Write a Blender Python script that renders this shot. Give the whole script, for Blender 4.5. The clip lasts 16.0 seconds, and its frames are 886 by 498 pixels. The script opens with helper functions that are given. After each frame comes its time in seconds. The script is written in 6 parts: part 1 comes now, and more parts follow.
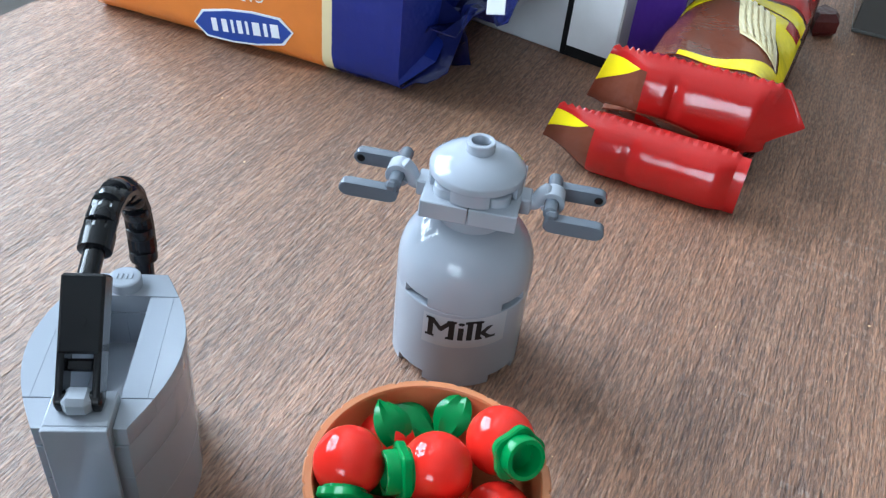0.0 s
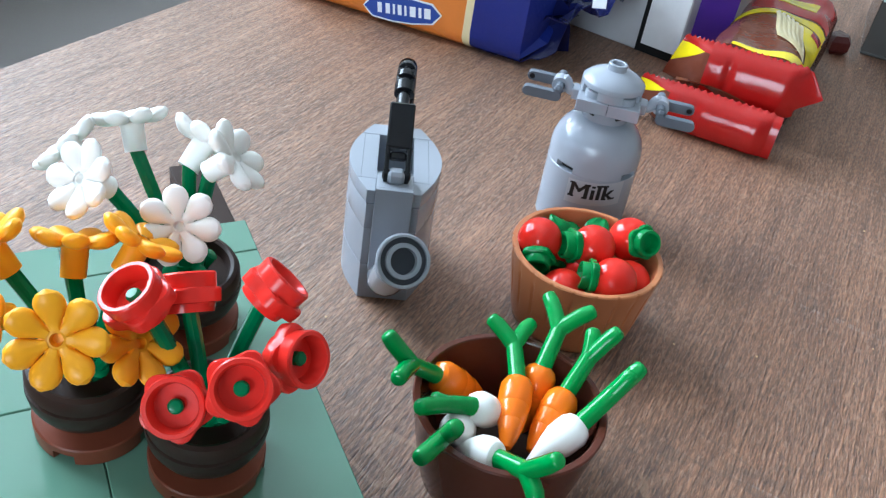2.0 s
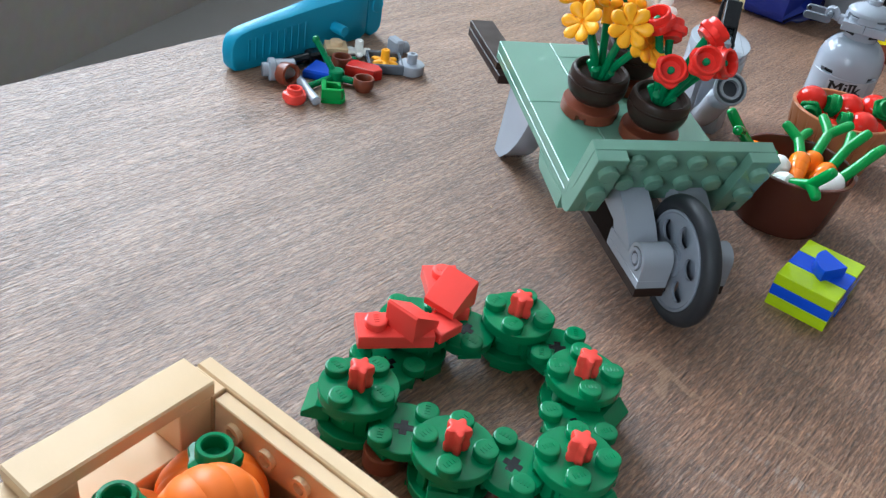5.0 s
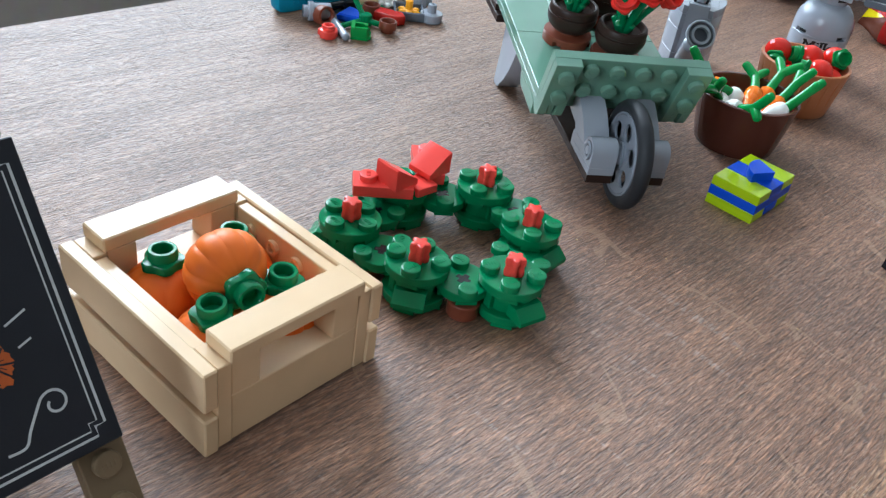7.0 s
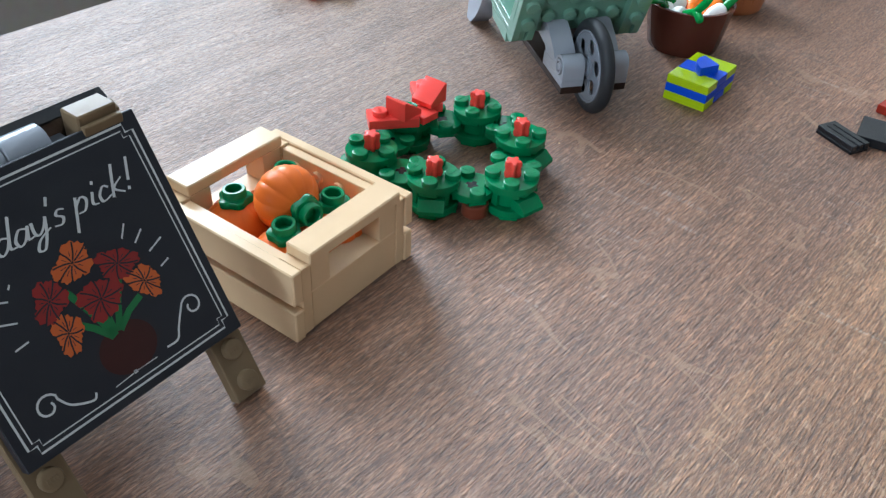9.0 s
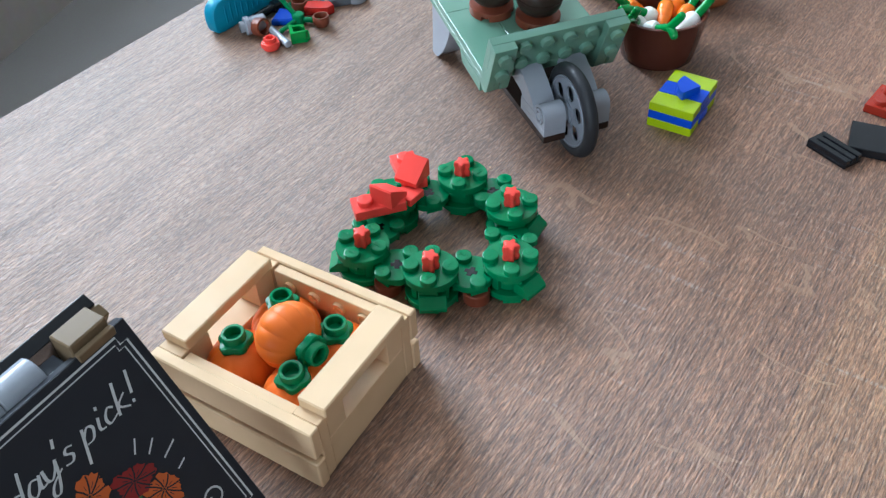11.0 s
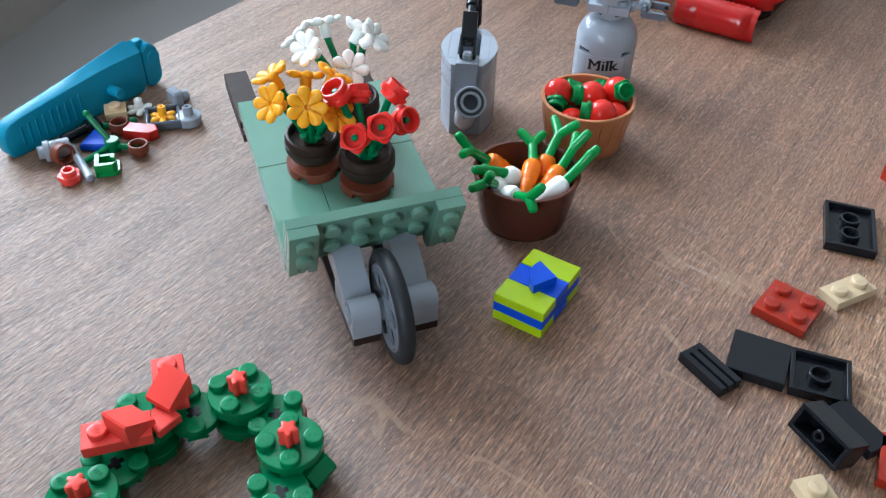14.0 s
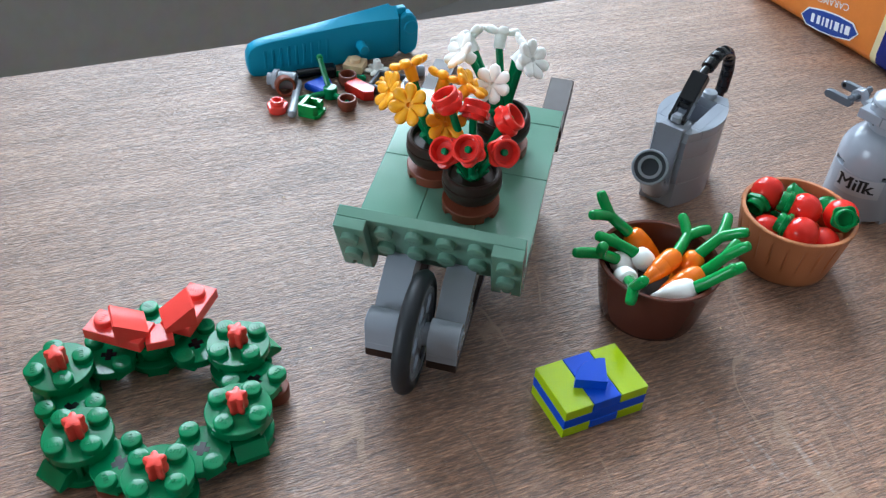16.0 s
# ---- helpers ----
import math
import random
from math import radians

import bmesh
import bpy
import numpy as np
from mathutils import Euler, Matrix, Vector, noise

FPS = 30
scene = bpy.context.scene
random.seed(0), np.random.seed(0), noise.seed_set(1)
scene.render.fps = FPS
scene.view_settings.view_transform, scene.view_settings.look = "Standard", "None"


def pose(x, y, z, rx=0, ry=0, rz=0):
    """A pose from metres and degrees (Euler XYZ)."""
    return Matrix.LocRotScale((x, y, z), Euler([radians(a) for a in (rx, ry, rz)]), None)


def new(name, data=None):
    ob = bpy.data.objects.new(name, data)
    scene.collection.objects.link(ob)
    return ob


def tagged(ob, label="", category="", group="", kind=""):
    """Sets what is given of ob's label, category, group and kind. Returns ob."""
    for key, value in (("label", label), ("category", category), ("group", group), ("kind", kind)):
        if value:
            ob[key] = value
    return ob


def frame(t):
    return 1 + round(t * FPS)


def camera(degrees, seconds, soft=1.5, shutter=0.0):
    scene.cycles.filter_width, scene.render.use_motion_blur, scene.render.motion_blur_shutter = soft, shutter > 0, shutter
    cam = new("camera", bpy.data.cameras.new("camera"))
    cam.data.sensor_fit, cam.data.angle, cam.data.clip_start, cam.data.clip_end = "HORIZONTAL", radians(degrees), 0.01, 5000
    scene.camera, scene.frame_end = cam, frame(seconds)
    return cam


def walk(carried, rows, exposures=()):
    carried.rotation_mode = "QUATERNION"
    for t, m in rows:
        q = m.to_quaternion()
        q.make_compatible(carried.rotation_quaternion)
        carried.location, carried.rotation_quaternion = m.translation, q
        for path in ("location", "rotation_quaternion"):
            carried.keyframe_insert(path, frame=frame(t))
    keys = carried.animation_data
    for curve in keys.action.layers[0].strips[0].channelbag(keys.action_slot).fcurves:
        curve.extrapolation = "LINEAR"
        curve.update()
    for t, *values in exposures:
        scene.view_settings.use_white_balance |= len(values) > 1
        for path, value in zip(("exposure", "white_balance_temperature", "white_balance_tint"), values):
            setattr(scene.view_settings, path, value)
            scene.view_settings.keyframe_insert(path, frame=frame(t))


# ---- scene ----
cam = camera(53.66, 16.0, 1.3)
PATH = [  # seconds, x, y, z, yaw, pitch, roll
    (0, 0.00648, 0.00386, 0.11832, 2.881, -38.848, 6.509),
    (0.5, 0.00163, -0.01832, 0.12269, 2.921, -37.510, 6.741),
    (1, -0.00417, -0.04050, 0.12362, 3.091, -36.655, 7.565),
    (1.5, -0.00858, -0.05579, 0.12792, 3.339, -36.195, 8.183),
    (2, -0.01738, -0.08550, 0.12810, 3.627, -35.581, 9.830),
    (2.5, -0.02648, -0.10796, 0.12543, 4.215, -34.970, 10.333),
    (3, -0.04579, -0.13817, 0.13240, 6.278, -34.965, 10.251),
    (3.5, -0.05194, -0.16759, 0.13146, 8.534, -34.722, 10.733),
    (4, -0.04761, -0.19077, 0.13020, 11.445, -34.536, 11.049),
    (4.2, -0.04611, -0.19876, 0.13129, 12.659, -34.763, 10.828),
    (6.3, -0.00608, -0.26656, 0.13093, 20.670, -35.002, 9.836),
    (6.5, -0.00247, -0.27010, 0.13423, 20.929, -35.131, 9.968),
    (7, 0.00886, -0.27550, 0.13305, 21.532, -34.880, 9.661),
    (7.5, 0.01959, -0.30370, 0.13371, 22.238, -34.705, 9.096),
    (8, 0.02336, -0.31841, 0.14389, 22.018, -36.073, 6.603),
    (8.2, 0.02528, -0.31907, 0.14262, 21.660, -35.933, 5.655),
    (10.3, -0.00263, -0.31346, 0.17920, 17.572, -43.850, 0.299),
    (10.5, -0.00103, -0.30600, 0.18150, 17.859, -43.586, -0.437),
    (11, -0.00066, -0.28714, 0.18377, 17.787, -43.218, -3.471),
    (11.5, 0.00106, -0.26587, 0.18558, 17.387, -42.832, -4.934),
    (12, 0.00493, -0.23979, 0.18463, 16.019, -42.228, -4.929),
    (12.5, 0.00876, -0.22110, 0.18502, 14.609, -42.099, -4.468),
    (13, 0.01201, -0.21371, 0.18536, 13.816, -41.267, -4.165),
    (13.5, 0.02096, -0.20670, 0.18400, 14.128, -40.726, -3.977),
    (14, 0.02410, -0.20336, 0.18089, 14.463, -40.398, 1.584),
    (14.5, 0.03077, -0.18956, 0.18475, 20.743, -40.668, 4.818),
    (15, 0.05211, -0.17186, 0.18315, 29.703, -40.344, 4.474),
    (15.5, 0.06919, -0.15848, 0.18219, 39.168, -40.072, 3.177),
    (16, 0.08447, -0.14477, 0.17680, 46.460, -40.714, 3.604),
]
EXPOSURES = [(0, 0.36, 6300, 8), (1.0, 0.33, 6300, 8), (2.0, 0.25, 6350, 9), (4.0, 0.14, 6600, 9), (7, 0.09, 6500, 10), (8, 0.1, 6500, 10), (10.5, 0.16, 6400, 10), (12.5, 0.14, 6330, 10), (16, 0.1, 6500, 10)]
walk(cam, [(t, pose(x, y, z, 90 + pitch, 0, yaw) @ pose(0, 0, 0, 0, 0, roll)) for t, x, y, z, yaw, pitch, roll in PATH], EXPOSURES)

# ---- world, the window's light and a rear fill ----
world = bpy.data.worlds.new("world")
scene.world = world
world.use_nodes = True
wn = world.node_tree
sky = wn.nodes.new("ShaderNodeTexSky")
sky.sky_type, sky.sun_disc, sky.sun_elevation, sky.sun_rotation = "NISHITA", False, radians(38), radians(100)
wn.links.new(sky.outputs[0], wn.nodes["Background"].inputs[0])
wn.nodes["Background"].inputs[1].default_value = 0.10


def window_lamp(name, m, wide, high, watts, colour):
    lamp = bpy.data.lights.new(name, "AREA")
    lamp.shape, lamp.size, lamp.size_y, lamp.energy, lamp.color = "RECTANGLE", wide, high, watts, colour
    ob = new(name, lamp)
    ob.matrix_basis = m
    return ob


# the big window stands to the table's outer side; the rear lamp is added fill
window_lamp("window_light_outer", pose(-1.42, 0.95, 1.05, 0, -90, 0), 1.35, 1.7, 152, (0.69, 0.845, 1.0))
window_lamp("fill_light_rear", pose(-0.7, -2.42, 0.75, 90, 0, 0), 1.1, 1.1, 43, (0.70, 0.86, 1.0))



# ---- materials ----
def lin(h):
    c = [int(h[i:i + 2], 16) / 255 for i in (0, 2, 4)]
    return tuple(v / 12.92 if v < 0.04045 else ((v + 0.055) / 1.055) ** 2.4 for v in c)


def nodes_of(name):
    m = bpy.data.materials.new(name)
    m.use_nodes = True
    t = m.node_tree
    return m, t, t.nodes["Principled BSDF"]


def add(t, kind, **values):
    n = t.nodes.new(kind)
    for k, v in values.items():
        if k in n.inputs:
            n.inputs[k].default_value = v
    return n


def noise_tex(t, vec, scale, detail=3.0, rough=0.55):
    n = add(t, "ShaderNodeTexNoise", Scale=scale, Detail=detail, Roughness=rough)
    t.links.new(vec, n.inputs["Vector"])
    return n


def ramp(t, fac, stops):
    r = t.nodes.new("ShaderNodeValToRGB")
    el = r.color_ramp.elements
    while len(el) < len(stops):
        el.new(0.5)
    for e, (p, c) in zip(el, stops):
        e.position = p
        e.color = (*c, 1) if len(c) == 3 else c
    t.links.new(fac, r.inputs[0])
    return r


def mix(t, fac, a, b, how="MIX"):
    n = t.nodes.new("ShaderNodeMix")
    n.data_type, n.blend_type = "RGBA", how
    for socket, v in ((n.inputs[0], fac), (n.inputs[6], a), (n.inputs[7], b)):
        if isinstance(v, (int, float)):
            socket.default_value = v
        elif isinstance(v, tuple):
            socket.default_value = (*v[:3], 1)
        else:
            t.links.new(v, socket)
    return n.outputs[2]


def plastic(name, colour, rough=0.24, sss=0.0, vary=0.06, bump=0.05, spec=0.34):
    """Moulded plastic: slight tone drift, faint handling marks in the gloss, a very fine relief."""
    m, t, b = nodes_of(name)
    c = lin(colour)
    co = t.nodes.new("ShaderNodeTexCoord").outputs["Object"]
    big, fine = noise_tex(t, co, 90, 2), noise_tex(t, co, 900, 3)
    dark = tuple(v * (1 - vary) for v in c)
    lite = tuple(min(1, v * (1 + vary)) for v in c)
    t.links.new(mix(t, big.outputs[0], dark, lite), b.inputs["Base Color"])
    r = ramp(t, big.outputs[0], [(0.35, (rough * (0.8 if rough > 0.35 else 0.5),) * 3), (0.75, (rough * (1.3 if rough > 0.35 else 0.8),) * 3)])
    t.links.new(r.outputs[0], b.inputs["Roughness"])
    bp = add(t, "ShaderNodeBump", Strength=bump, Distance=0.0002)
    t.links.new(fine.outputs[0], bp.inputs["Height"])
    t.links.new(bp.outputs[0], b.inputs["Normal"])
    b.inputs["Specular IOR Level"].default_value = spec
    if sss:
        b.inputs["Subsurface Weight"].default_value = sss
        b.inputs["Subsurface Radius"].default_value = (0.004, 0.003, 0.002)
    return m


GREY = plastic("light grey plastic", "989DA6", 0.12)
DKGREY = plastic("slate grey plastic", "626871", 0.26)
RIMGREY = plastic("wheel grey plastic", "7F858F", 0.3)
BLACK = plastic("black plastic", "17181C", 0.34, spec=0.3)
TYRE = plastic("black rubber", "26282C", 0.5)
RED = plastic("tomato red plastic", "DC2A20", 0.09)
POPPY = plastic("poppy red plastic", "E8342C", 0.3, spec=0.3)
BERRY = plastic("bright red plastic", "EA4A40", 0.34, spec=0.26)
SIGNALRED = plastic("bow red plastic", "F65048", 0.34, spec=0.26)
PIECERED = plastic("wedge red plastic", "C42A22", 0.3)
PLATERED = plastic("loose red plastic", "9C2C1E", 0.3)
GREEN = plastic("green plastic", "017749", 0.24, spec=0.24)
LEAF = plastic("bright green plastic", "058A40", 0.2)
SAND = plastic("sand green plastic", "668F7C", 0.19, spec=0.55)
DKBROWN = plastic("dark brown plastic", "33241F", 0.42, spec=0.16)
BROWN = plastic("reddish brown plastic", "783C2A", 0.4, spec=0.26)
POTBROWN = plastic("brown tub plastic", "572C22", 0.3)
NOUGAT = plastic("tan orange tub plastic", "BF7850", 0.36)
YELLOW = plastic("warm yellow plastic", "FFAB22", 0.4, spec=0.3)
WHITE = plastic("white plastic", "F7F6F2", 0.4, spec=0.3)
ORANGE = plastic("orange plastic", "F2742A", 0.42, spec=0.26)
CARROT = plastic("carrot orange plastic", "F27416", 0.17)
CREAM = plastic("cream tan plastic", "DFBD97", 0.34, spec=0.28)
DKTAN = plastic("dark tan plastic", "7A664F", 0.42, spec=0.16)
LOOSETAN = plastic("dull tan plastic", "C2A988", 0.34, spec=0.28)
LIME = plastic("lime plastic", "A6C012", 0.22)
BLUE = plastic("blue plastic", "0648BE", 0.36, spec=0.2)
TEAL = plastic("teal plastic", "088CAC", 0.46, spec=0.18)
ICEBLUE = plastic("pale blue plastic", "B6DCF0", 0.25)
BOARD = plastic("chalkboard black print", "10141F", 0.46, spec=0.45)
CHALK = plastic("white print", "C4C6C8", 0.5)
PRINTORANGE = plastic("orange print", "BE5A28", 0.5)
PRINTRED = plastic("dull red print", "84211F", 0.5)
PRINTPOT = plastic("dark red print", "36110F", 0.5)
PRINTGREEN = plastic("green print", "17693A", 0.45)
# dark colour for shade painted into recesses
RECESS_SHADE = plastic("painted recess shade", "3A3D44", 0.4)
# for printed ink, and for shade painted into slots and dimples
INK_SHADE = plastic("black ink and slot shade", "121214", 0.4)
CALYX = plastic("grass green plastic", "067C3E", 0.25, spec=0.2)
STICKER = plastic("grey sticker", "A8AAB1", 0.3)


def foil(name, colour, rough=0.2, crease=0.5):
    """Thin printed film with creases."""
    m, t, b = nodes_of(name)
    c = lin(colour)
    co = t.nodes.new("ShaderNodeTexCoord").outputs["Object"]
    n1, n2 = noise_tex(t, co, 60, 4, 0.6), noise_tex(t, co, 260, 3)
    t.links.new(mix(t, n1.outputs[0], tuple(v * 0.82 for v in c), tuple(min(1, v * 1.12) for v in c)), b.inputs["Base Color"])
    b.inputs["Roughness"].default_value = rough
    bp = add(t, "ShaderNodeBump", Strength=crease, Distance=0.002)
    t.links.new(n1.outputs[0], bp.inputs["Height"])
    bp2 = add(t, "ShaderNodeBump", Strength=0.15, Distance=0.0006)
    t.links.new(n2.outputs[0], bp2.inputs["Height"])
    t.links.new(bp.outputs[0], bp2.inputs["Normal"])
    t.links.new(bp2.outputs[0], b.inputs["Normal"])
    return m


FOILRED = foil("red film", "B01816", 0.17, 0.12)
FOILYELLOW = foil("yellow film", "F4DC14", 0.2)
FOILBROWN = foil("chocolate brown film", "6A3524", 0.24)
FOILORANGE = foil("orange film", "E6843A", 0.28, 0.2)
FOILBLUE = foil("navy blue film", "1D2D80", 0.2, 0.7)
FOILNAVY = foil("dark navy film", "161C50", 0.25, 0.7)
FOILPURPLE = foil("purple film", "4B2A8C", 0.2)
FOILCREAM = foil("pale wafer print", "E8D9AE", 0.35, 0.3)
PAPER = foil("white card", "DFE0E2", 0.5, 0.1)
LOGOBLUE = foil("logo blue print", "24489A", 0.3, 0.1)
LOGOWHITE = foil("logo white print", "E8ECF2", 0.3, 0.1)


def table_wood():
    """Printed oak laminate: long grain, pale flecks, wandering figure lines and a board joint, with a fine relief."""
    m, t, b = nodes_of("oak laminate")
    co = t.nodes.new("ShaderNodeTexCoord").outputs["Object"]

    def stretched(sx, sy):
        mp = add(t, "ShaderNodeMapping")
        mp.inputs["Scale"].default_value = (sx, sy, 1)
        t.links.new(co, mp.inputs["Vector"])
        return mp.outputs[0]
    streak = noise_tex(t, stretched(30, 420), 1.0, 5, 0.62)
    grain = noise_tex(t, stretched(360, 2300), 1.0, 3, 0.62)
    grain.inputs["Distortion"].default_value = 0.4
    thread = noise_tex(t, stretched(40, 1700), 1.0, 3, 0.6)
    pore = noise_tex(t, stretched(210, 1700), 1.0, 3, 0.62)
    cloud = noise_tex(t, stretched(6, 14), 1.0, 4, 0.55)
    patchy = noise_tex(t, stretched(260, 700), 1.0, 3, 0.6)
    base = ramp(t, streak.outputs[0], [(0.30, (0.172, 0.081, 0.043)), (0.5, (0.252, 0.128, 0.071)), (0.72, (0.346, 0.187, 0.110))]).outputs[0]
    tone = ramp(t, cloud.outputs[0], [(0.32, (0.80, 0.77, 0.75)), (0.68, (1.14, 1.13, 1.12))]).outputs[0]
    base = mix(t, 1.0, base, tone, "MULTIPLY")
    band = noise_tex(t, stretched(16, 75), 1.0, 3, 0.5)
    base = mix(t, 1.0, base, ramp(t, band.outputs[0], [(0.32, (0.86, 0.85, 0.84)), (0.66, (1.14, 1.14, 1.13))]).outputs[0], "MULTIPLY")
    gr = ramp(t, grain.outputs[0], [(0.35, (0.55, 0.53, 0.52)), (0.49, (0.96, 0.96, 0.96)), (0.63, (1.44, 1.47, 1.50))]).outputs[0]
    base = mix(t, 1.0, base, gr, "MULTIPLY")
    th = ramp(t, thread.outputs[0], [(0.38, (0.76, 0.73, 0.71)), (0.5, (1.0, 1.0, 1.0)), (0.62, (1.16, 1.17, 1.18))]).outputs[0]
    base = mix(t, 1.0, base, th, "MULTIPLY")
    dk = ramp(t, pore.outputs[0], [(0.37, (1, 1, 1)), (0.46, (0, 0, 0))]).outputs[0]
    base = mix(t, dk, base, mix(t, 0.4, base, (0.075, 0.045, 0.032)))
    dash = noise_tex(t, stretched(330, 1350), 1.0, 2, 0.5)
    lt = ramp(t, dash.outputs[0], [(0.56, (0, 0, 0)), (0.61, (1, 1, 1))]).outputs[0]
    base = mix(t, lt, base, mix(t, 0.36, base, (0.46, 0.31, 0.22)))
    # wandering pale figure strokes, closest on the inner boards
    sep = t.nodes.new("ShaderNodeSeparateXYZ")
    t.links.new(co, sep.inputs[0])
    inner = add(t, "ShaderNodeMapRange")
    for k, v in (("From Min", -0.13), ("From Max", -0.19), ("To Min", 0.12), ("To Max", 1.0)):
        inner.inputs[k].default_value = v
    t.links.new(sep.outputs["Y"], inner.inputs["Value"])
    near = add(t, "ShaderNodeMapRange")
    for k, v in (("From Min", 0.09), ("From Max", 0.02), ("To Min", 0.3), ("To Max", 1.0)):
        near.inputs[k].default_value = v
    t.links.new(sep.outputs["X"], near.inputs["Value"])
    base = mix(t, inner.outputs[0], base, mix(t, 1.0, base, (0.99, 0.90, 0.87), "MULTIPLY"))      # darker, redder inner side: the light's falloff put into the colour
    rough_cut = noise_tex(t, stretched(150, 1400), 1.0, 3, 0.6)      # the inner boards have a coarser, crisper grain
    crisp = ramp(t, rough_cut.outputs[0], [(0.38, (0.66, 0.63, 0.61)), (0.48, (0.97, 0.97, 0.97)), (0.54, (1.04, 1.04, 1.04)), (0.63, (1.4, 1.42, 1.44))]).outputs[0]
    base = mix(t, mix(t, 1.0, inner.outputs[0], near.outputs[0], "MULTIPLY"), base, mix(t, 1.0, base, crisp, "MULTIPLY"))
    def turned(deg, sx, sy):
        mp = add(t, "ShaderNodeMapping")
        mp.vector_type = "TEXTURE"
        mp.inputs["Rotation"].default_value = (0, 0, radians(deg))
        mp.inputs["Scale"].default_value = (1 / sx, 1 / sy, 1)
        t.links.new(co, mp.inputs["Vector"])
        return mp.outputs[0]
    for deg, sx, sy, half, strength, tint in ((-20, 60, 19, 0.014, 0.62, (0.40, 0.225, 0.13)), (-12, 84, 26, 0.016, 0.62, (0.39, 0.22, 0.127)), (-16, 64, 21, 0.009, 0.5, (0.09, 0.05, 0.032))):
        field = noise_tex(t, turned(deg, sx, sy), 1.0, 2.0, 0.4)
        line = ramp(t, field.outputs[0], [(0.5 - half, (0, 0, 0)), (0.5 - half * 0.78, (1, 1, 1)), (0.5 + half * 0.78, (1, 1, 1)), (0.5 + half, (0, 0, 0))]).outputs[0]
        gate = noise_tex(t, turned(deg, sx * 0.5 + 3, sy * 0.8), 1.0, 2, 0.5)
        keep = ramp(t, gate.outputs[0], [(0.58, (0, 0, 0)), (0.605, (1, 1, 1))]).outputs[0]
        line = mix(t, 1.0, line, keep, "MULTIPLY")
        line = mix(t, 1.0, line, ramp(t, patchy.outputs[0], [(0.34, (0.6,) * 3), (0.46, (1, 1, 1))]).outputs[0], "MULTIPLY")
        line = mix(t, 1.0, line, inner.outputs[0], "MULTIPLY")
        line = mix(t, 1.0, line, near.outputs[0], "MULTIPLY")
        base = mix(t, line, base, mix(t, strength, base, tint))
    # pale rubbed scratches across the grain
    scr = noise_tex(t, stretched(330, 15), 1.0, 3, 0.5)
    sc = ramp(t, scr.outputs[0], [(0.635, (0, 0, 0)), (0.70, (1, 1, 1))]).outputs[0]
    edge = add(t, "ShaderNodeMapRange")
    for k, v in (("From Min", -0.19), ("From Max", -0.25)):
        edge.inputs[k].default_value = v
    t.links.new(sep.outputs["Y"], edge.inputs["Value"])
    sc = mix(t, 1.0, sc, edge.outputs[0], "MULTIPLY")
    worn = ramp(t, dash.outputs[0], [(0.44, (0.05,) * 3), (0.56, (1, 1, 1))]).outputs[0]
    sc = mix(t, 1.0, sc, worn, "MULTIPLY")
    base = mix(t, sc, base, mix(t, 0.3, base, (0.48, 0.43, 0.39)))
    # the neighbouring board is paler
    joint = add(t, "ShaderNodeMapRange")
    joint.inputs["From Min"].default_value, joint.inputs["From Max"].default_value = BOARD_JOINT, BOARD_JOINT - 0.0015
    t.links.new(sep.outputs["Y"], joint.inputs["Value"])
    base = mix(t, joint.outputs[0], base, mix(t, 1.0, base, (1.24, 1.29, 1.2), "MULTIPLY"))
    t.links.new(base, b.inputs["Base Color"])
    rr = ramp(t, band.outputs[0], [(0.3, (0.56,) * 3), (0.7, (0.43,) * 3)]).outputs[0]
    t.links.new(rr, b.inputs["Roughness"])
    b.inputs["Specular IOR Level"].default_value = 1.0
    bp = add(t, "ShaderNodeBump", Strength=0.9, Distance=0.00055)
    t.links.new(grain.outputs[0], bp.inputs["Height"])
    bp2 = add(t, "ShaderNodeBump", Strength=0.8, Distance=0.0005)
    t.links.new(thread.outputs[0], bp2.inputs["Height"])
    t.links.new(bp.outputs[0], bp2.inputs["Normal"])
    bp3 = add(t, "ShaderNodeBump", Strength=0.8, Distance=0.0003)      # open pores
    bp3.invert = True
    t.links.new(dk, bp3.inputs["Height"])
    t.links.new(bp2.outputs[0], bp3.inputs["Normal"])
    t.links.new(bp3.outputs[0], b.inputs["Normal"])
    return m


def painted(name, colour, rough=0.7, scale=30):
    m, t, b = nodes_of(name)
    co = t.nodes.new("ShaderNodeTexCoord").outputs["Object"]
    n1, n2 = noise_tex(t, co, 1.3, 4), noise_tex(t, co, scale, 4)
    c = lin(colour)
    base = mix(t, n1.outputs[0], tuple(v * 0.85 for v in c), tuple(min(1, v * 1.1) for v in c))
    t.links.new(mix(t, 0.15, base, n2.outputs[1], "OVERLAY"), b.inputs["Base Color"])
    b.inputs["Roughness"].default_value = rough
    bp = add(t, "ShaderNodeBump", Strength=0.15, Distance=0.002)
    t.links.new(n2.outputs[0], bp.inputs["Height"])
    t.links.new(bp.outputs[0], b.inputs["Normal"])
    return m


BOARD_JOINT = -0.2915
WOOD = table_wood()
WALLPAINT = painted("taupe wall paint", "968C86")
PALEWALL = painted("pale wall paint", "9A968F")
LIGHTWALL = painted("light wall paint", "CBC8C2")
CEILPAINT = painted("ceiling paint", "DEDCD8")
CARPET = painted("grey carpet", "7C7774", 0.95, 300)
FRAMEPAINT = painted("white window paint", "E4E4E2", 0.4)

# ---- mesh tools, in millimetres ----
MM = Matrix.Scale(0.001, 4)
I4 = Matrix.Identity(4)
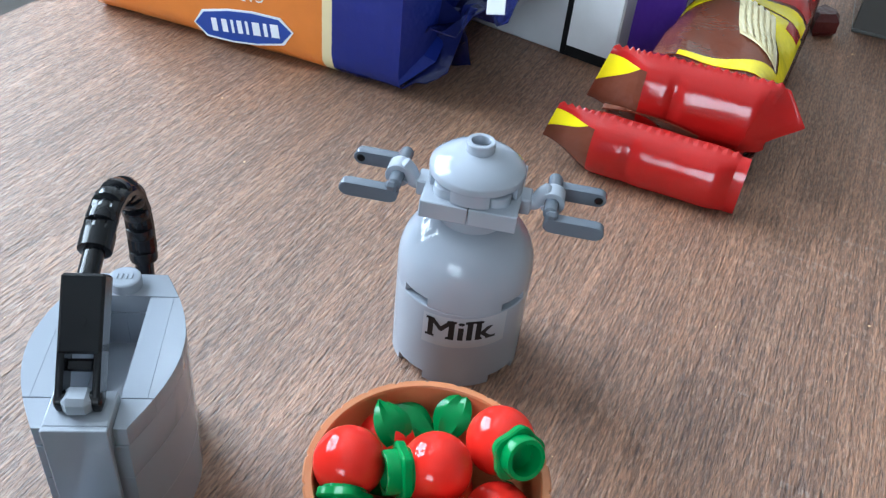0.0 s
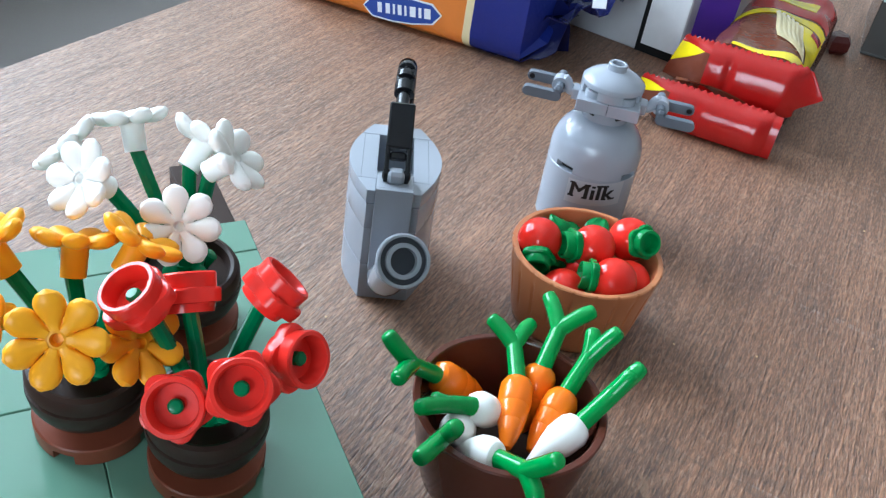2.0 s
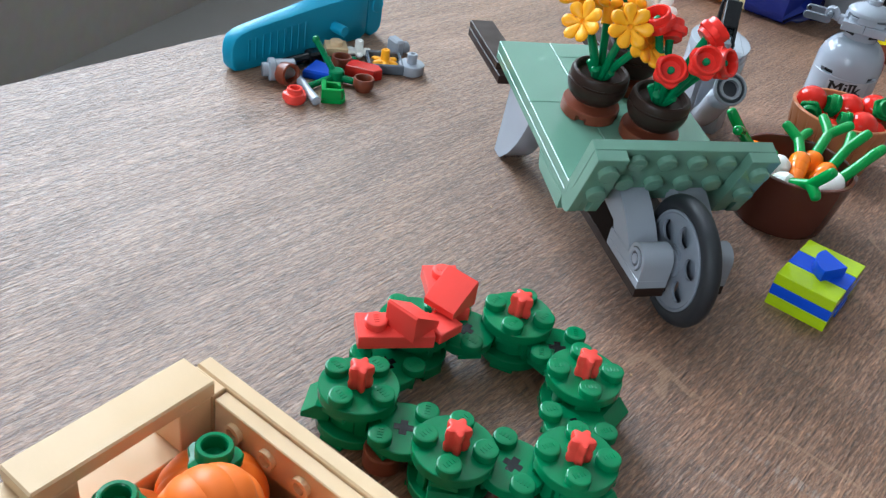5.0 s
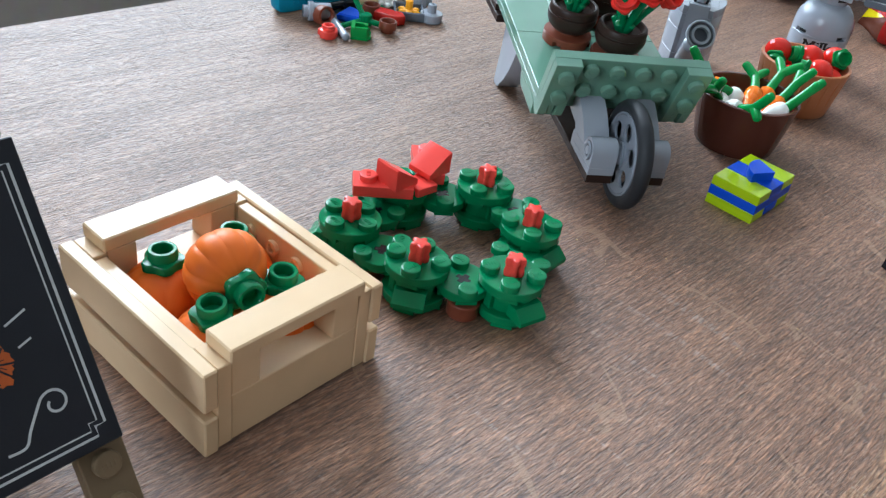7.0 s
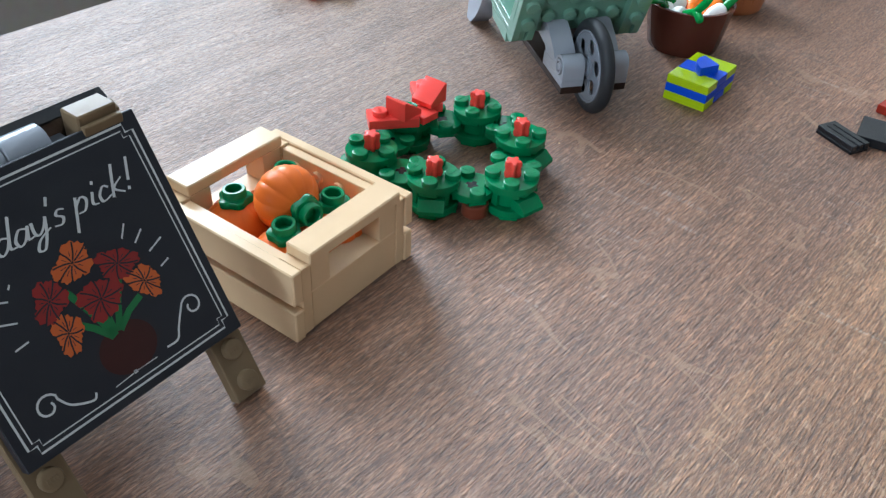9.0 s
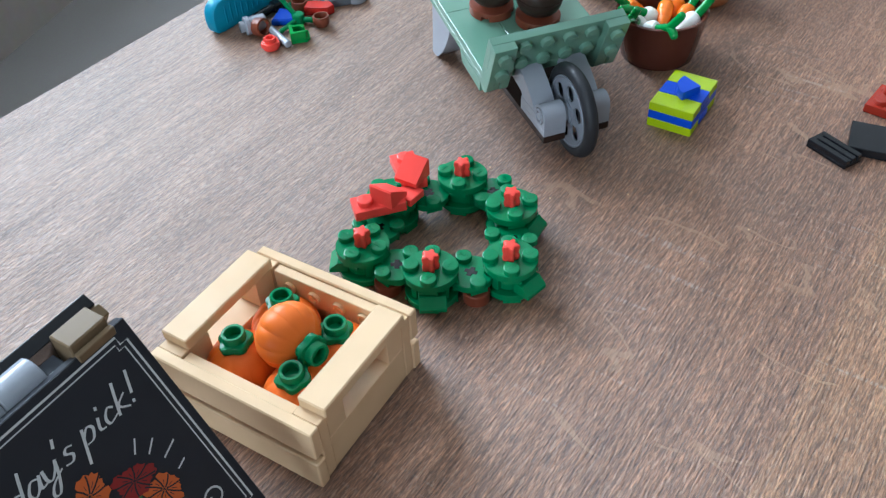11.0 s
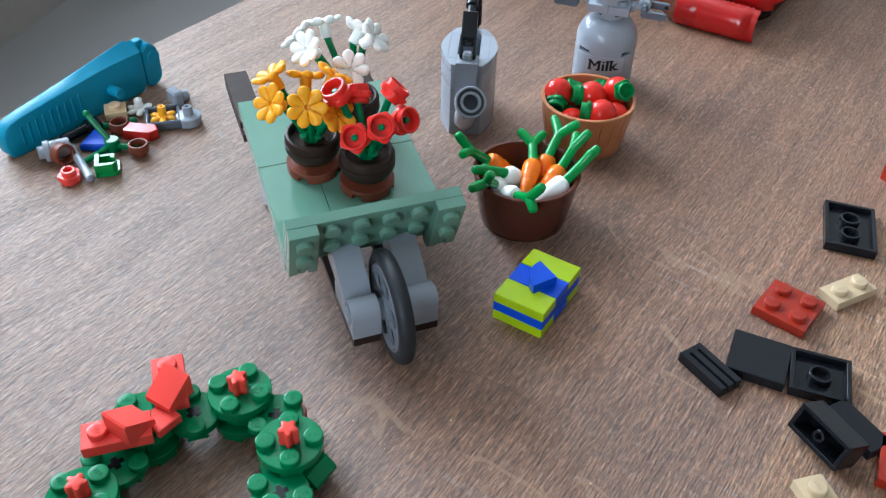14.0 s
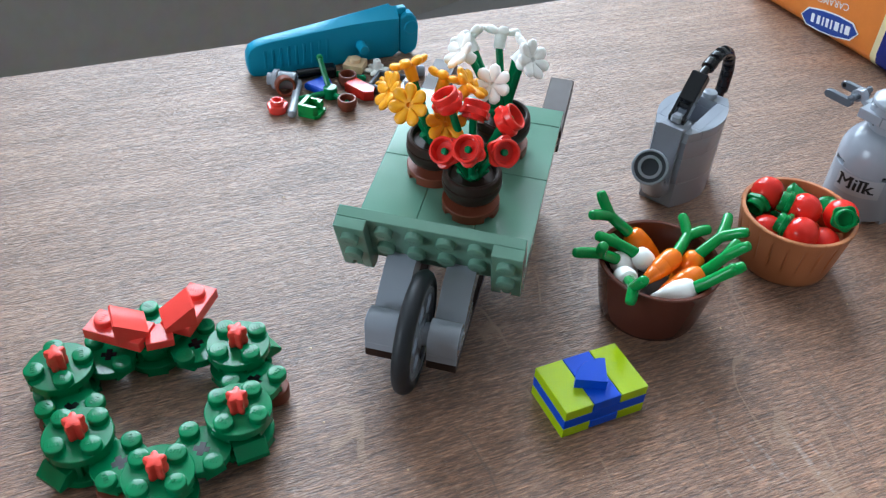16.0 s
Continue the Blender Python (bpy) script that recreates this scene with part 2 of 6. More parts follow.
SIDEWAYS = Matrix(((0, 0, 1, 0), (1, 0, 0, 0), (0, 1, 0, 0), (0, 0, 0, 1)))  # outline (y, z) drawn out along x


def T(x, y, z):
    return Matrix.Translation((x, y, z))


def RZ(a):
    return Matrix.Rotation(radians(a), 4, "Z")


def RX(a):
    return Matrix.Rotation(radians(a), 4, "X")


def RY(a):
    return Matrix.Rotation(radians(a), 4, "Y")


def along(d):
    """Turns +Z to the direction d."""
    return Vector(d).normalized().to_track_quat("Z", "Y").to_matrix().to_4x4()


def put(bm, pts, m):
    return [bm.verts.new((m or I4) @ Vector(p)) for p in pts]


def face(bm, vs):
    try:
        return bm.faces.new(vs)
    except ValueError:
        return None


def cbox(bm, lo, hi, c=0.18, m=None):
    """A box with chamfered edges."""
    mid = [(a + b) / 2 for a, b in zip(lo, hi)]
    h = [abs(b - a) / 2 for a, b in zip(lo, hi)]
    c = min(c, min(h) * 0.8)
    v = {}
    for sx in (-1, 1):
        for sy in (-1, 1):
            for sz in (-1, 1):
                s = (sx, sy, sz)
                for ax in range(3):
                    p = [mid[i] + s[i] * (h[i] - (0 if i == ax else c)) for i in range(3)]
                    v[s, ax] = put(bm, [p], m)[0]
    for ax in range(3):
        o = [i for i in range(3) if i != ax]
        for s in (-1, 1):
            ring = []
            for a, b in ((-1, -1), (1, -1), (1, 1), (-1, 1)):
                k = [0, 0, 0]
                k[ax], k[o[0]], k[o[1]] = s, a, b
                ring.append(v[tuple(k), ax])
            face(bm, ring)
        for a in (-1, 1):
            for b in (-1, 1):
                k0, k1 = [0, 0, 0], [0, 0, 0]
                k0[ax], k1[ax] = -1, 1
                k0[o[0]] = k1[o[0]] = a
                k0[o[1]] = k1[o[1]] = b
                k0, k1 = tuple(k0), tuple(k1)
                face(bm, [v[k0, o[0]], v[k1, o[0]], v[k1, o[1]], v[k0, o[1]]])
    for sx in (-1, 1):
        for sy in (-1, 1):
            for sz in (-1, 1):
                face(bm, [v[(sx, sy, sz), i] for i in range(3)])


def prism(bm, pts, z0, z1, m=None, c=0.0):
    """An outline in x, y drawn out along z, with the top rim drawn in by c."""
    n = len(pts)
    gx, gy = sum(p[0] for p in pts) / n, sum(p[1] for p in pts) / n

    def ring(z, k):
        out = []
        for x, y in pts:
            d = math.hypot(x - gx, y - gy) or 1
            out.append((x - (x - gx) / d * k, y - (y - gy) / d * k, z))
        return put(bm, out, m)
    rings = [ring(z0, c), ring(z0 + c, 0), ring(z1 - c, 0), ring(z1, c)] if c else [ring(z0, 0), ring(z1, 0)]
    for a, b in zip(rings, rings[1:]):
        for i in range(n):
            face(bm, [a[i], a[(i + 1) % n], b[(i + 1) % n], b[i]])
    face(bm, rings[0][::-1])
    face(bm, rings[-1])


def lathe(bm, prof, seg=32, m=None, shape=None):
    """Turns a profile of (radius, height) about z; shape(angle, r, z) may change the radius."""
    rings = []
    for r, z in prof:
        if r <= 1e-6:
            rings.append(put(bm, [(0, 0, z)], m))
        else:
            pts = []
            for i in range(seg):
                a = 2 * math.pi * i / seg
                q = shape(a, r, z) if shape else r
                pts.append((q * math.cos(a), q * math.sin(a), z))
            rings.append(put(bm, pts, m))
    for a, b in zip(rings, rings[1:]):
        if len(a) == 1 and len(b) == 1:
            continue
        for i in range(seg):
            j = (i + 1) % seg
            if len(a) == 1:
                face(bm, [a[0], b[j], b[i]])
            elif len(b) == 1:
                face(bm, [a[i], a[j], b[0]])
            else:
                face(bm, [a[i], a[j], b[j], b[i]])


def ball(bm, c, r, seg=28, rows=14, m=None, squash=1.0, shape=None):
    prof = [(r * math.sin(math.pi * i / rows) if 0 < i < rows else 0, -r * squash * math.cos(math.pi * i / rows)) for i in range(rows + 1)]
    lathe(bm, prof, seg, (m or I4) @ T(*c), shape)


def tube(bm, pts, rad, seg=12, m=None):
    """A round bar along points; rad: one radius or one for each point. The ends are domed."""
    pts = [Vector(p) for p in pts]
    n = len(pts)
    rad = list(rad) if isinstance(rad, (list, tuple)) else [rad] * n
    d0, d1 = (pts[1] - pts[0]).normalized(), (pts[-1] - pts[-2]).normalized()
    P, R = [pts[0] - d0 * rad[0] * 0.35, pts[0] - d0 * rad[0] * 0.22] + pts + [pts[-1] + d1 * rad[-1] * 0.22, pts[-1] + d1 * rad[-1] * 0.35], [rad[0] * 0.45, rad[0] * 0.8] + rad + [rad[-1] * 0.8, rad[-1] * 0.45]
    side = d0.orthogonal().normalized()
    rings = []
    for i, p in enumerate(P):
        d = (P[min(i + 1, len(P) - 1)] - P[max(i - 1, 0)]).normalized()
        side = (side - d * side.dot(d)).normalized()
        up = d.cross(side)
        rings.append(put(bm, [p + (side * math.cos(2 * math.pi * k / seg) + up * math.sin(2 * math.pi * k / seg)) * R[i] for k in range(seg)], m))
    for a, b in zip(rings, rings[1:]):
        for k in range(seg):
            face(bm, [a[k], a[(k + 1) % seg], b[(k + 1) % seg], b[k]])
    face(bm, rings[0][::-1])
    face(bm, rings[-1])


def bend(points, n=5):
    """A smooth line through the points."""
    P = [Vector(p) for p in points]
    out = []
    for i in range(len(P) - 1):
        a, b, c, d = P[max(i - 1, 0)], P[i], P[i + 1], P[min(i + 2, len(P) - 1)]
        for k in range(n):
            s = k / n
            out.append(0.5 * ((2 * b) + (c - a) * s + (2 * a - 5 * b + 4 * c - d) * s * s + (3 * b - a - 3 * c + d) * s ** 3))
    out.append(P[-1])
    return out


def stud(bm, x, y, z, m=None):
    lathe(bm, [(2.4, -0.05), (2.4, 1.35), (2.32, 1.54), (2.12, 1.67), (1.9, 1.7), (0, 1.7)], 22, (m or I4) @ T(x, y, z))
    for k in (-1.05, -0.35, 0.35, 1.05):
        cbox(bm, (x + k - 0.16, y - 0.55, z + 1.66), (x + k + 0.16, y + 0.55, z + 1.82), 0.05, m)


def hollow_stud(bm, x, y, z, m=None):
    lathe(bm, [(2.4, -0.05), (2.4, 1.5), (2.25, 1.7), (1.65, 1.7), (1.55, 1.55), (1.55, 0.1), (0, 0.1)], 22, (m or I4) @ T(x, y, z))


def plate(bm, x0, y0, x1, y1, z0, z1, studs=True, m=None, skip=()):
    """A brick or plate over stud cells from x0, y0 to x1, y1 (in mm, on an 8 mm grid)."""
    cbox(bm, (x0 + 0.05, y0 + 0.05, z0), (x1 - 0.05, y1 - 0.05, z1), 0.16, m)
    if studs:
        for i in range(round((x1 - x0) / 8)):
            for j in range(round((y1 - y0) / 8)):
                if (i, j) not in skip:
                    stud(bm, x0 + 4 + 8 * i, y0 + 4 + 8 * j, z1, m)


def round_plate(bm, r, z0, z1, m=None, notch=True, seg=40):
    lathe(bm, [(0, z0), (r - 0.9, z0), (r - 0.9, z0 + 1.0), (r - 0.12, z0 + 1.0), (r, z0 + 1.15), (r, z1 - 0.18), (r - 0.18, z1), (0, z1)], seg, m)
    if notch:
        for a in range(4):
            cbox(bm, (r - 2.4, -2.6, z0), (r - 0.25, 2.6, z0 + 1.1), 0.1, (m or I4) @ RZ(45 + 90 * a))


def mesh_of(bm, name, material):
    bm.transform(MM)
    bmesh.ops.recalc_face_normals(bm, faces=bm.faces)
    me = bpy.data.meshes.new(name)
    bm.to_mesh(me)
    bm.free()
    for p in me.polygons:
        p.use_smooth = True
    me.set_sharp_from_angle(angle=radians(33))
    me.materials.append(material)
    return me


def part(name, bm, material, parent, label=""):
    ob = new(name, mesh_of(bm, name, material))
    ob.parent = parent
    return tagged(ob, label=label)


def thing(name, x, y, z, rz, label, category, group=""):
    ob = new(name)
    ob.empty_display_size = 0.01
    ob.matrix_basis = pose(x / 1000, y / 1000, z / 1000, 0, 0, rz)
    return tagged(ob, label, category, group)


def single(name, bm, material, m, label, category, group="", kind=""):
    ob = new(name, mesh_of(bm, name, material))
    ob.matrix_basis = m
    return tagged(ob, label, category, group, kind)


def at_mm(x, y, z=0, rz=0, rx=0, ry=0):
    return pose(x / 1000, y / 1000, z / 1000, rx, ry, rz)


def letters(text, size, fat=0.0, shear=0.0):
    """The outline of a word as triangles: (points, faces), in mm, from x = 0 on its base line."""
    cu = bpy.data.curves.new("word", "FONT")
    cu.body, cu.size, cu.offset, cu.shear, cu.resolution_u = text, size, fat, shear, 4
    ob = bpy.data.objects.new("word", cu)
    scene.collection.objects.link(ob)
    dg = bpy.context.evaluated_depsgraph_get()
    me = bpy.data.meshes.new_from_object(ob.evaluated_get(dg))
    pts, fs = [tuple(v.co) for v in me.vertices], [tuple(p.vertices) for p in me.polygons]
    bpy.data.objects.remove(ob)
    bpy.data.meshes.remove(me)
    bpy.data.curves.remove(cu)
    return pts, fs


def new_bm():
    return bmesh.new()

# ---- the room ----
def slab(name, lo, hi, material, label, m=None):
    b = new_bm()
    cbox(b, [v * 1000 for v in lo], [v * 1000 for v in hi], 2.0)
    return single(name, b, material, m or I4, label, name.split("_")[0], kind="structure")


X0, X1, Y0, Y1, Z0, Z1 = -1.35, 2.4, -2.35, 2.3, -0.74, 2.0
slab("floor", (X0 - 0.2, Y0 - 0.2, Z0 - 0.1), (X1 + 0.2, Y1 + 0.2, Z0), CARPET, "plain dull grey carpet below the table")
slab("ceiling", (X0 - 0.2, Y0 - 0.2, Z1), (X1 + 0.2, Y1 + 0.2, Z1 + 0.1), CEILPAINT, "plain white painted ceiling")
slab("wall_north", (X0, Y1, Z0), (X1, Y1 + 0.2, Z1), LIGHTWALL, "plain pale painted wall")
slab("wall_east", (X1, Y0 - 0.2, Z0), (X1 + 0.2, Y1 + 0.2, Z1), PALEWALL, "plain pale painted wall")


def wall_with_window(name, axis, at, span, hole, label, out=-0.2):
    """A wall across x (axis 0) or y (axis 1) at a place, 0.2 thick outwards, with an opening, as one mesh."""
    b = new_bm()
    (a0, a1), (h0, h1, z0, z1) = span, hole
    for p0, p1, q0, q1 in ((a0, h0, Z0, Z1), (h1, a1, Z0, Z1), (h0, h1, Z0, z0), (h0, h1, z1, Z1)):
        n0, n1 = min(at, at + out), max(at, at + out)
        lo, hi = ((n0, p0, q0), (n1, p1, q1)) if axis == 0 else ((p0, n0, q0), (p1, n1, q1))
        cbox(b, [v * 1000 for v in lo], [v * 1000 for v in hi], 0.5)
    return single(name, b, WALLPAINT if axis == 0 else PALEWALL, I4, label, "wall", kind="structure")


wall_with_window("wall_west", 0, X0, (Y0, Y1), (0.1, 1.8, 0.4, 1.72), "dim taupe painted wall with a wide window")
# opening added out of view for the rear fill lamp
wall_with_window("wall_south", 1, Y0, (X0, X1), (-1.3, -0.1, 0.2, 1.35), "pale painted wall with an opening added for fill light")


def window(name, m, wide, high, cols, rows, label):
    w = new(name)
    w.matrix_basis = m
    tagged(w, label, "window", kind="structure")
    W, H, f = wide * 1000, high * 1000, 55
    for lo, hi in (((-W / 2, -30, 0), (W / 2, 30, f)), ((-W / 2, -30, H - f), (W / 2, 30, H)), ((-W / 2, -30, f), (-W / 2 + f, 30, H - f)), ((W / 2 - f, -30, f), (W / 2, 30, H - f))):
        b = new_bm()
        cbox(b, lo, hi, 3)
        part("window_frame", b, FRAMEPAINT, w)
    for i in range(1, cols):
        b = new_bm()
        x = -W / 2 + W * i / cols
        cbox(b, (x - 24, -20, f), (x + 24, 20, H - f), 3)
        part("mullion", b, FRAMEPAINT, w)
    for j in range(1, rows):
        for i in range(cols):
            b = new_bm()
            z = H * j / rows
            x = -W / 2 + W * i / cols
            cbox(b, (x + (f if i == 0 else 24), -18, z - 18), (x + W / cols - (f if i == cols - 1 else 24), 18, z + 18), 3)
            part("glazing_bar", b, FRAMEPAINT, w)


window("window_1", pose(X0 - 0.05, 0.95, 0.4, 0, 0, 90), 1.7, 1.32, 3, 2, "wide unseen white-framed window added for the rear fill light")
# unseen window, added round the rear fill lamp
window("fill_window", pose(-0.7, Y0 - 0.05, 0.2), 1.2, 1.15, 2, 2, "unseen white-framed window added for the rear fill light")

# ---- the table ----
EDGE = 70.8
table = thing("table", -195, 74, 0, EDGE, "brown oak laminate table with a square edge", "table")
b = new_bm()
cbox(b, (-720, -820, -26), (640, 0, 0), 1.2)
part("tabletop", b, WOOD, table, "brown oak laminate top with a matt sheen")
for lx in (-660, 580):
    for ly in (-760, -60):
        b = new_bm()
        cbox(b, (lx - 30, ly - 30, -739.5), (lx + 30, ly + 30, -26), 2)
        part("leg", b, WOOD, table)

# ---- milk churn ----
churn = thing("milk_churn", 4.6, 124.0, 0, 0, "light grey toy brick milk churn with two handles", "toy churn")
NOTCH = -84      # the cut-outs lie round this direction, four to a ring


def notched(half, upto):
    """A rule for lathe(): four gaps in the rim below a height, each 2 * half degrees wide."""
    def rule(a, r, z):
        off = (math.degrees(a) - NOTCH - 45 + 45) % 90 - 45
        return 10.3 if abs(off) < half and r > 11 and z < upto else r
    return rule


b = new_bm()
lathe(b, [(0, 0.9), (9.8, 0.9), (10.2, 0.0), (12.0, 0.0), (12.0, 1.68), (12.0, 1.72), (12.0, 17.1), (11.85, 17.3), (0, 17.3)], 180, None, notched(14.5, 1.7))
part("base_brick", b, GREY, churn)
b = new_bm()
lathe(b, [(0, 17.36), (12.0, 17.36), (12.0, 18.98), (12.0, 19.02), (12.0, 21.0), (11.7, 23.2), (10.9, 25.4), (9.6, 27.4), (8.0, 29.0), (6.4, 30.0), (5.0, 30.3), (0, 30.3)], 180, None, notched(12.5, 19.0))
part("dome", b, GREY, churn)
# black ring painted in as the shade within the slots
b = new_bm()
lathe(b, [(10.46, 17.4), (10.46, 18.96)], 56)
part("slot_shade", b, INK_SHADE, churn, "shade painted inside the seam slots")
b = new_bm()
lathe(b, [(0, 29.6), (5.9, 29.6), (6.0, 29.8), (6.0, 33.3), (0, 33.3)], 44)
neck = part("neck", b, GREY, churn)
# no slots are cut: black blocks stand for their shade
for a in (-135, -45, 45, 135):
    b = new_bm()
    cbox(b, (4.6, -1.9, 31.6), (6.08, 1.9, 33.25), 0.1, RZ(a - 4))
    part("neck_slot_shade", b, INK_SHADE, neck, "painted shade of a slot below the collar")
CH = RZ(-4)
for sx in (-1, 1):
    b = new_bm()
    cbox(b, (0.06 if sx > 0 else -7.95, -7.95, 33.3), (7.95 if sx > 0 else -0.06, 7.95, 36.5), 0.16, CH)
    part("collar_plate", b, GREY, churn)
b = new_bm()
lathe(b, [(0, 36.5), (6.2, 36.5), (6.3, 36.6), (6.3, 38.8), (0, 38.8)], 48)
for a in (45, 135, 225, 315):
    stud(b, 5.65 * math.cos(radians(a)), 5.65 * math.sin(radians(a)), 36.5, CH)
part("lid_seat", b, GREY, churn)
b = new_bm()
lathe(b, [(0, 38.8), (7.8, 38.8), (7.95, 39.0), (7.95, 40.0), (7.8, 40.3), (6.3, 41.5), (4.5, 42.4), (2.9, 42.9), (0, 42.9)], 56)
lid = part("lid", b, GREY, churn)
for a in (0, 90, 180, 270):      # the lid's skirt stands in four pieces round the studs
    b = new_bm()
    arc = [radians(a - 24 + 48 * i / 8) for i in range(9)]
    prism(b, [(7.85 * math.cos(t), 7.85 * math.sin(t)) for t in arc] + [(6.4 * math.cos(t), 6.4 * math.sin(t)) for t in reversed(arc)], 36.7, 38.85, CH)
    part("lid_skirt", b, GREY, lid)
b = new_bm()
hollow_stud(b, 0, 0, 42.9)
part("lid_knob", b, GREY, lid)


def capsule(x0, x1, r, n=8):
    pts = [(x1 + r * math.cos(radians(-90 + 180 * i / n)), r * math.sin(radians(-90 + 180 * i / n))) for i in range(n + 1)]
    return pts + [(x0 - r * math.cos(radians(-90 + 180 * i / n)), -r * math.sin(radians(-90 + 180 * i / n))) for i in range(n + 1)]


for sx in (-1, 1):
    mm = CH @ Matrix.Diagonal((sx, 1, 1, 1))
    b = new_bm()
    cbox(b, (7.6, -2.4, 33.4), (9.6, 1.6, 36.4), 0.3, mm)
    tube(b, bend([(9.0, -0.4, 34.9), (10.4, -0.4, 35.2), (11.2, -0.4, 36.8), (12.2, -0.4, 37.8)]), [1.35] * 16, 12, mm)
    ring = []
    for i in range(15):
        t = radians(-150 + 280 * i / 14)
        ring.append((12.9 + 2.1 * math.cos(t), 36.2 + 2.1 * math.sin(t)))
    inner = [(12.9 + (x - 12.9) * 0.62, 36.2 + (z - 36.2) * 0.62) for x, z in reversed(ring)]
    pts = ring + inner
    prism(b, [(x, -z) for x, z in pts][::-1], -1.6, 1.6, mm @ T(0, -0.4, 0) @ RX(-90), 0.1)
    clip = part("handle_clip", b, GREY, churn)
    b = new_bm()
    tube(b, [(12.9, -4.6, 36.2), (12.9, 5.6, 36.2)], 1.2, 14, mm)
    for y in (-4.8, 4.8):
        prism(b, capsule(13.3, 20.6, 1.3), -1.0, 1.0, mm @ T(0, y, 34.6) @ RX(-90), 0.2)
        cbox(b, (12.2, y - 0.95, 34.4), (14.2, y + 0.95, 37.0), 0.5, mm)
    handle = part("handle", b, DKGREY, churn, "slate grey two-prong handle")
    # a black disc paints the dimple's shade on the prong
    b = new_bm()
    lathe(b, [(0.75, 0), (0.6, 0.12), (0, 0.12)], 14, mm @ T(20.6, 3.74, 34.6) @ RX(90))
    part("pin_hole_shade", b, INK_SHADE, handle, "painted shade of a small dimple")
LAB = -86.0


def on_can(x, z, r):
    a = radians(LAB) + x / 12.0      # stuck on a little aslant
    return (r * math.cos(a), r * math.sin(a), z + 0.07 * x)


b = new_bm()
grid = [[put(b, [on_can(-6.7 + 15.2 * i / 16, z, 12.05)], None)[0] for i in range(17)] for z in (9.7, 16.6)]
for i in range(16):
    face(b, [grid[0][i], grid[0][i + 1], grid[1][i + 1], grid[1][i]])
sticker = part("label", b, STICKER, churn, "grey sticker with a black word")
b = new_bm()
pts, fs = letters("Milk", 7.0)
w = max(p[0] for p in pts)
for k in range(4):      # heavy strokes: the word laid over itself a little aside
    vs = [put(b, [on_can((p[0] / w - 0.5) * 12.0 + 0.11 * (k - 1.5), 11.6 + p[1] * 0.92, 12.10 + 0.015 * k)], None)[0] for p in pts]
    for f in fs:
        face(b, [vs[i] for i in f])
tall = max(p[1] for p in pts)
for level, y0, y1 in ((0.0, 0.0, 0.6), (tall, tall - 0.6, tall)):      # slab feet and heads on the stems
    xs = sorted((p[0] / w - 0.5) * 12.0 for p in pts if abs(p[1] - level) < 0.16)
    stems = []
    for x in xs:
        if stems and x - stems[-1][1] < 1.25:
            stems[-1][1] = x
        else:
            stems.append([x, x])
    for x0, x1 in stems:
        q = [put(b, [on_can(x, 11.6 + y * 0.92, 12.17)], None)[0] for x, y in ((x0 - 0.55, y0), (x1 + 0.45, y0), (x1 + 0.45, y1), (x0 - 0.55, y1))]
        face(b, q)
part("lettering", b, INK_SHADE, sticker, "bold black slab-serif word")

# ---- watering can ----
can = thing("watering_can", -41.95, 83.6, 0, 10.4, "light grey toy brick watering can with a black hose handle", "toy watering can")


def half_width(y):
    return 4.75 + 5.65 * math.sin(math.pi * (0.05 + 0.9 * (y + 14.8) / 29.6))


def can_outline():
    pts = []
    for i in range(21):
        s = i / 20
        pts.append((half_width(-14.8 + 29.6 * s), -14.8 + 29.6 * s))
    left = [(-x, y) for x, y in reversed(pts)]
    return pts + left


for i, (z0, z1) in enumerate(((0, 9.55), (9.6, 19.15))):
    b = new_bm()
    prism(b, can_outline(), z0, z1, None, 0.12)
    part("body_brick", b, GREY, can)

for sx in (-1, 1):
    b = new_bm()
    ys = [-9.5 + 19.3 * i / 10 for i in range(11)]
    pts = [(sx * half_width(y), y) for y in ys] + [(sx * 7.385, 9.8), (sx * 7.385, -9.5)]
    prism(b, pts if sx > 0 else pts[::-1], 25.55, 28.8, None, 0.04)
    part("curved_edge", b, GREY, can)
    b = new_bm()
    cbox(b, (min(sx * 4, sx * 7.36), -9.5, 25.55), (max(sx * 4, sx * 7.36), 9.8, 28.8), 0.04)
    part("top_tile", b, GREY, can)
    b = new_bm()
    ys = [-14.8 + 29.6 * i / 14 for i in range(15)]
    pts = [(sx * half_width(y), y) for y in ys] + [(sx * 0.02, 14.8), (sx * 0.02, 9.8), (sx * 4.2, 9.8), (sx * 4.2, -9.6), (sx * 0.02, -9.6), (sx * 0.02, -14.8)]
    prism(b, pts if sx > 0 else pts[::-1], 19.2, 25.5, None, 0.1)
    part("body_half", b, GREY, can)
    b = new_bm()
    ys = [-14.6 + 5.0 * i / 4 for i in range(5)]
    pts = [(sx * half_width(y), y) for y in ys] + [(sx * 4.05, -9.6), (sx * 4.05, -14.6)]
    prism(b, pts if sx > 0 else pts[::-1], 25.55, 28.8, None, 0.1)
    part("front_tile", b, GREY, can)
b = new_bm()
ys = [9.9 + 4.9 * i / 4 for i in range(5)]
prism(b, [(half_width(y), y) for y in ys] + [(-half_width(y), y) for y in reversed(ys)], 25.55, 28.8, None, 0.1)
stud(b, 0, 12.3, 28.8)
part("back_plate", b, GREY, can)
b = new_bm()
cbox(b, (-4.0, -16.4, 9.0), (4.0, -15.5, 30.4), 0.12)
cbox(b, (-4.0, -15.6, 25.55), (4.0, -9.6, 30.4), 0.2)
cbox(b, (-1.8, -14.3, 30.3), (1.8, -11.0, 33.2), 0.7)
part("front_bracket", b, GREY, can)
b = new_bm()
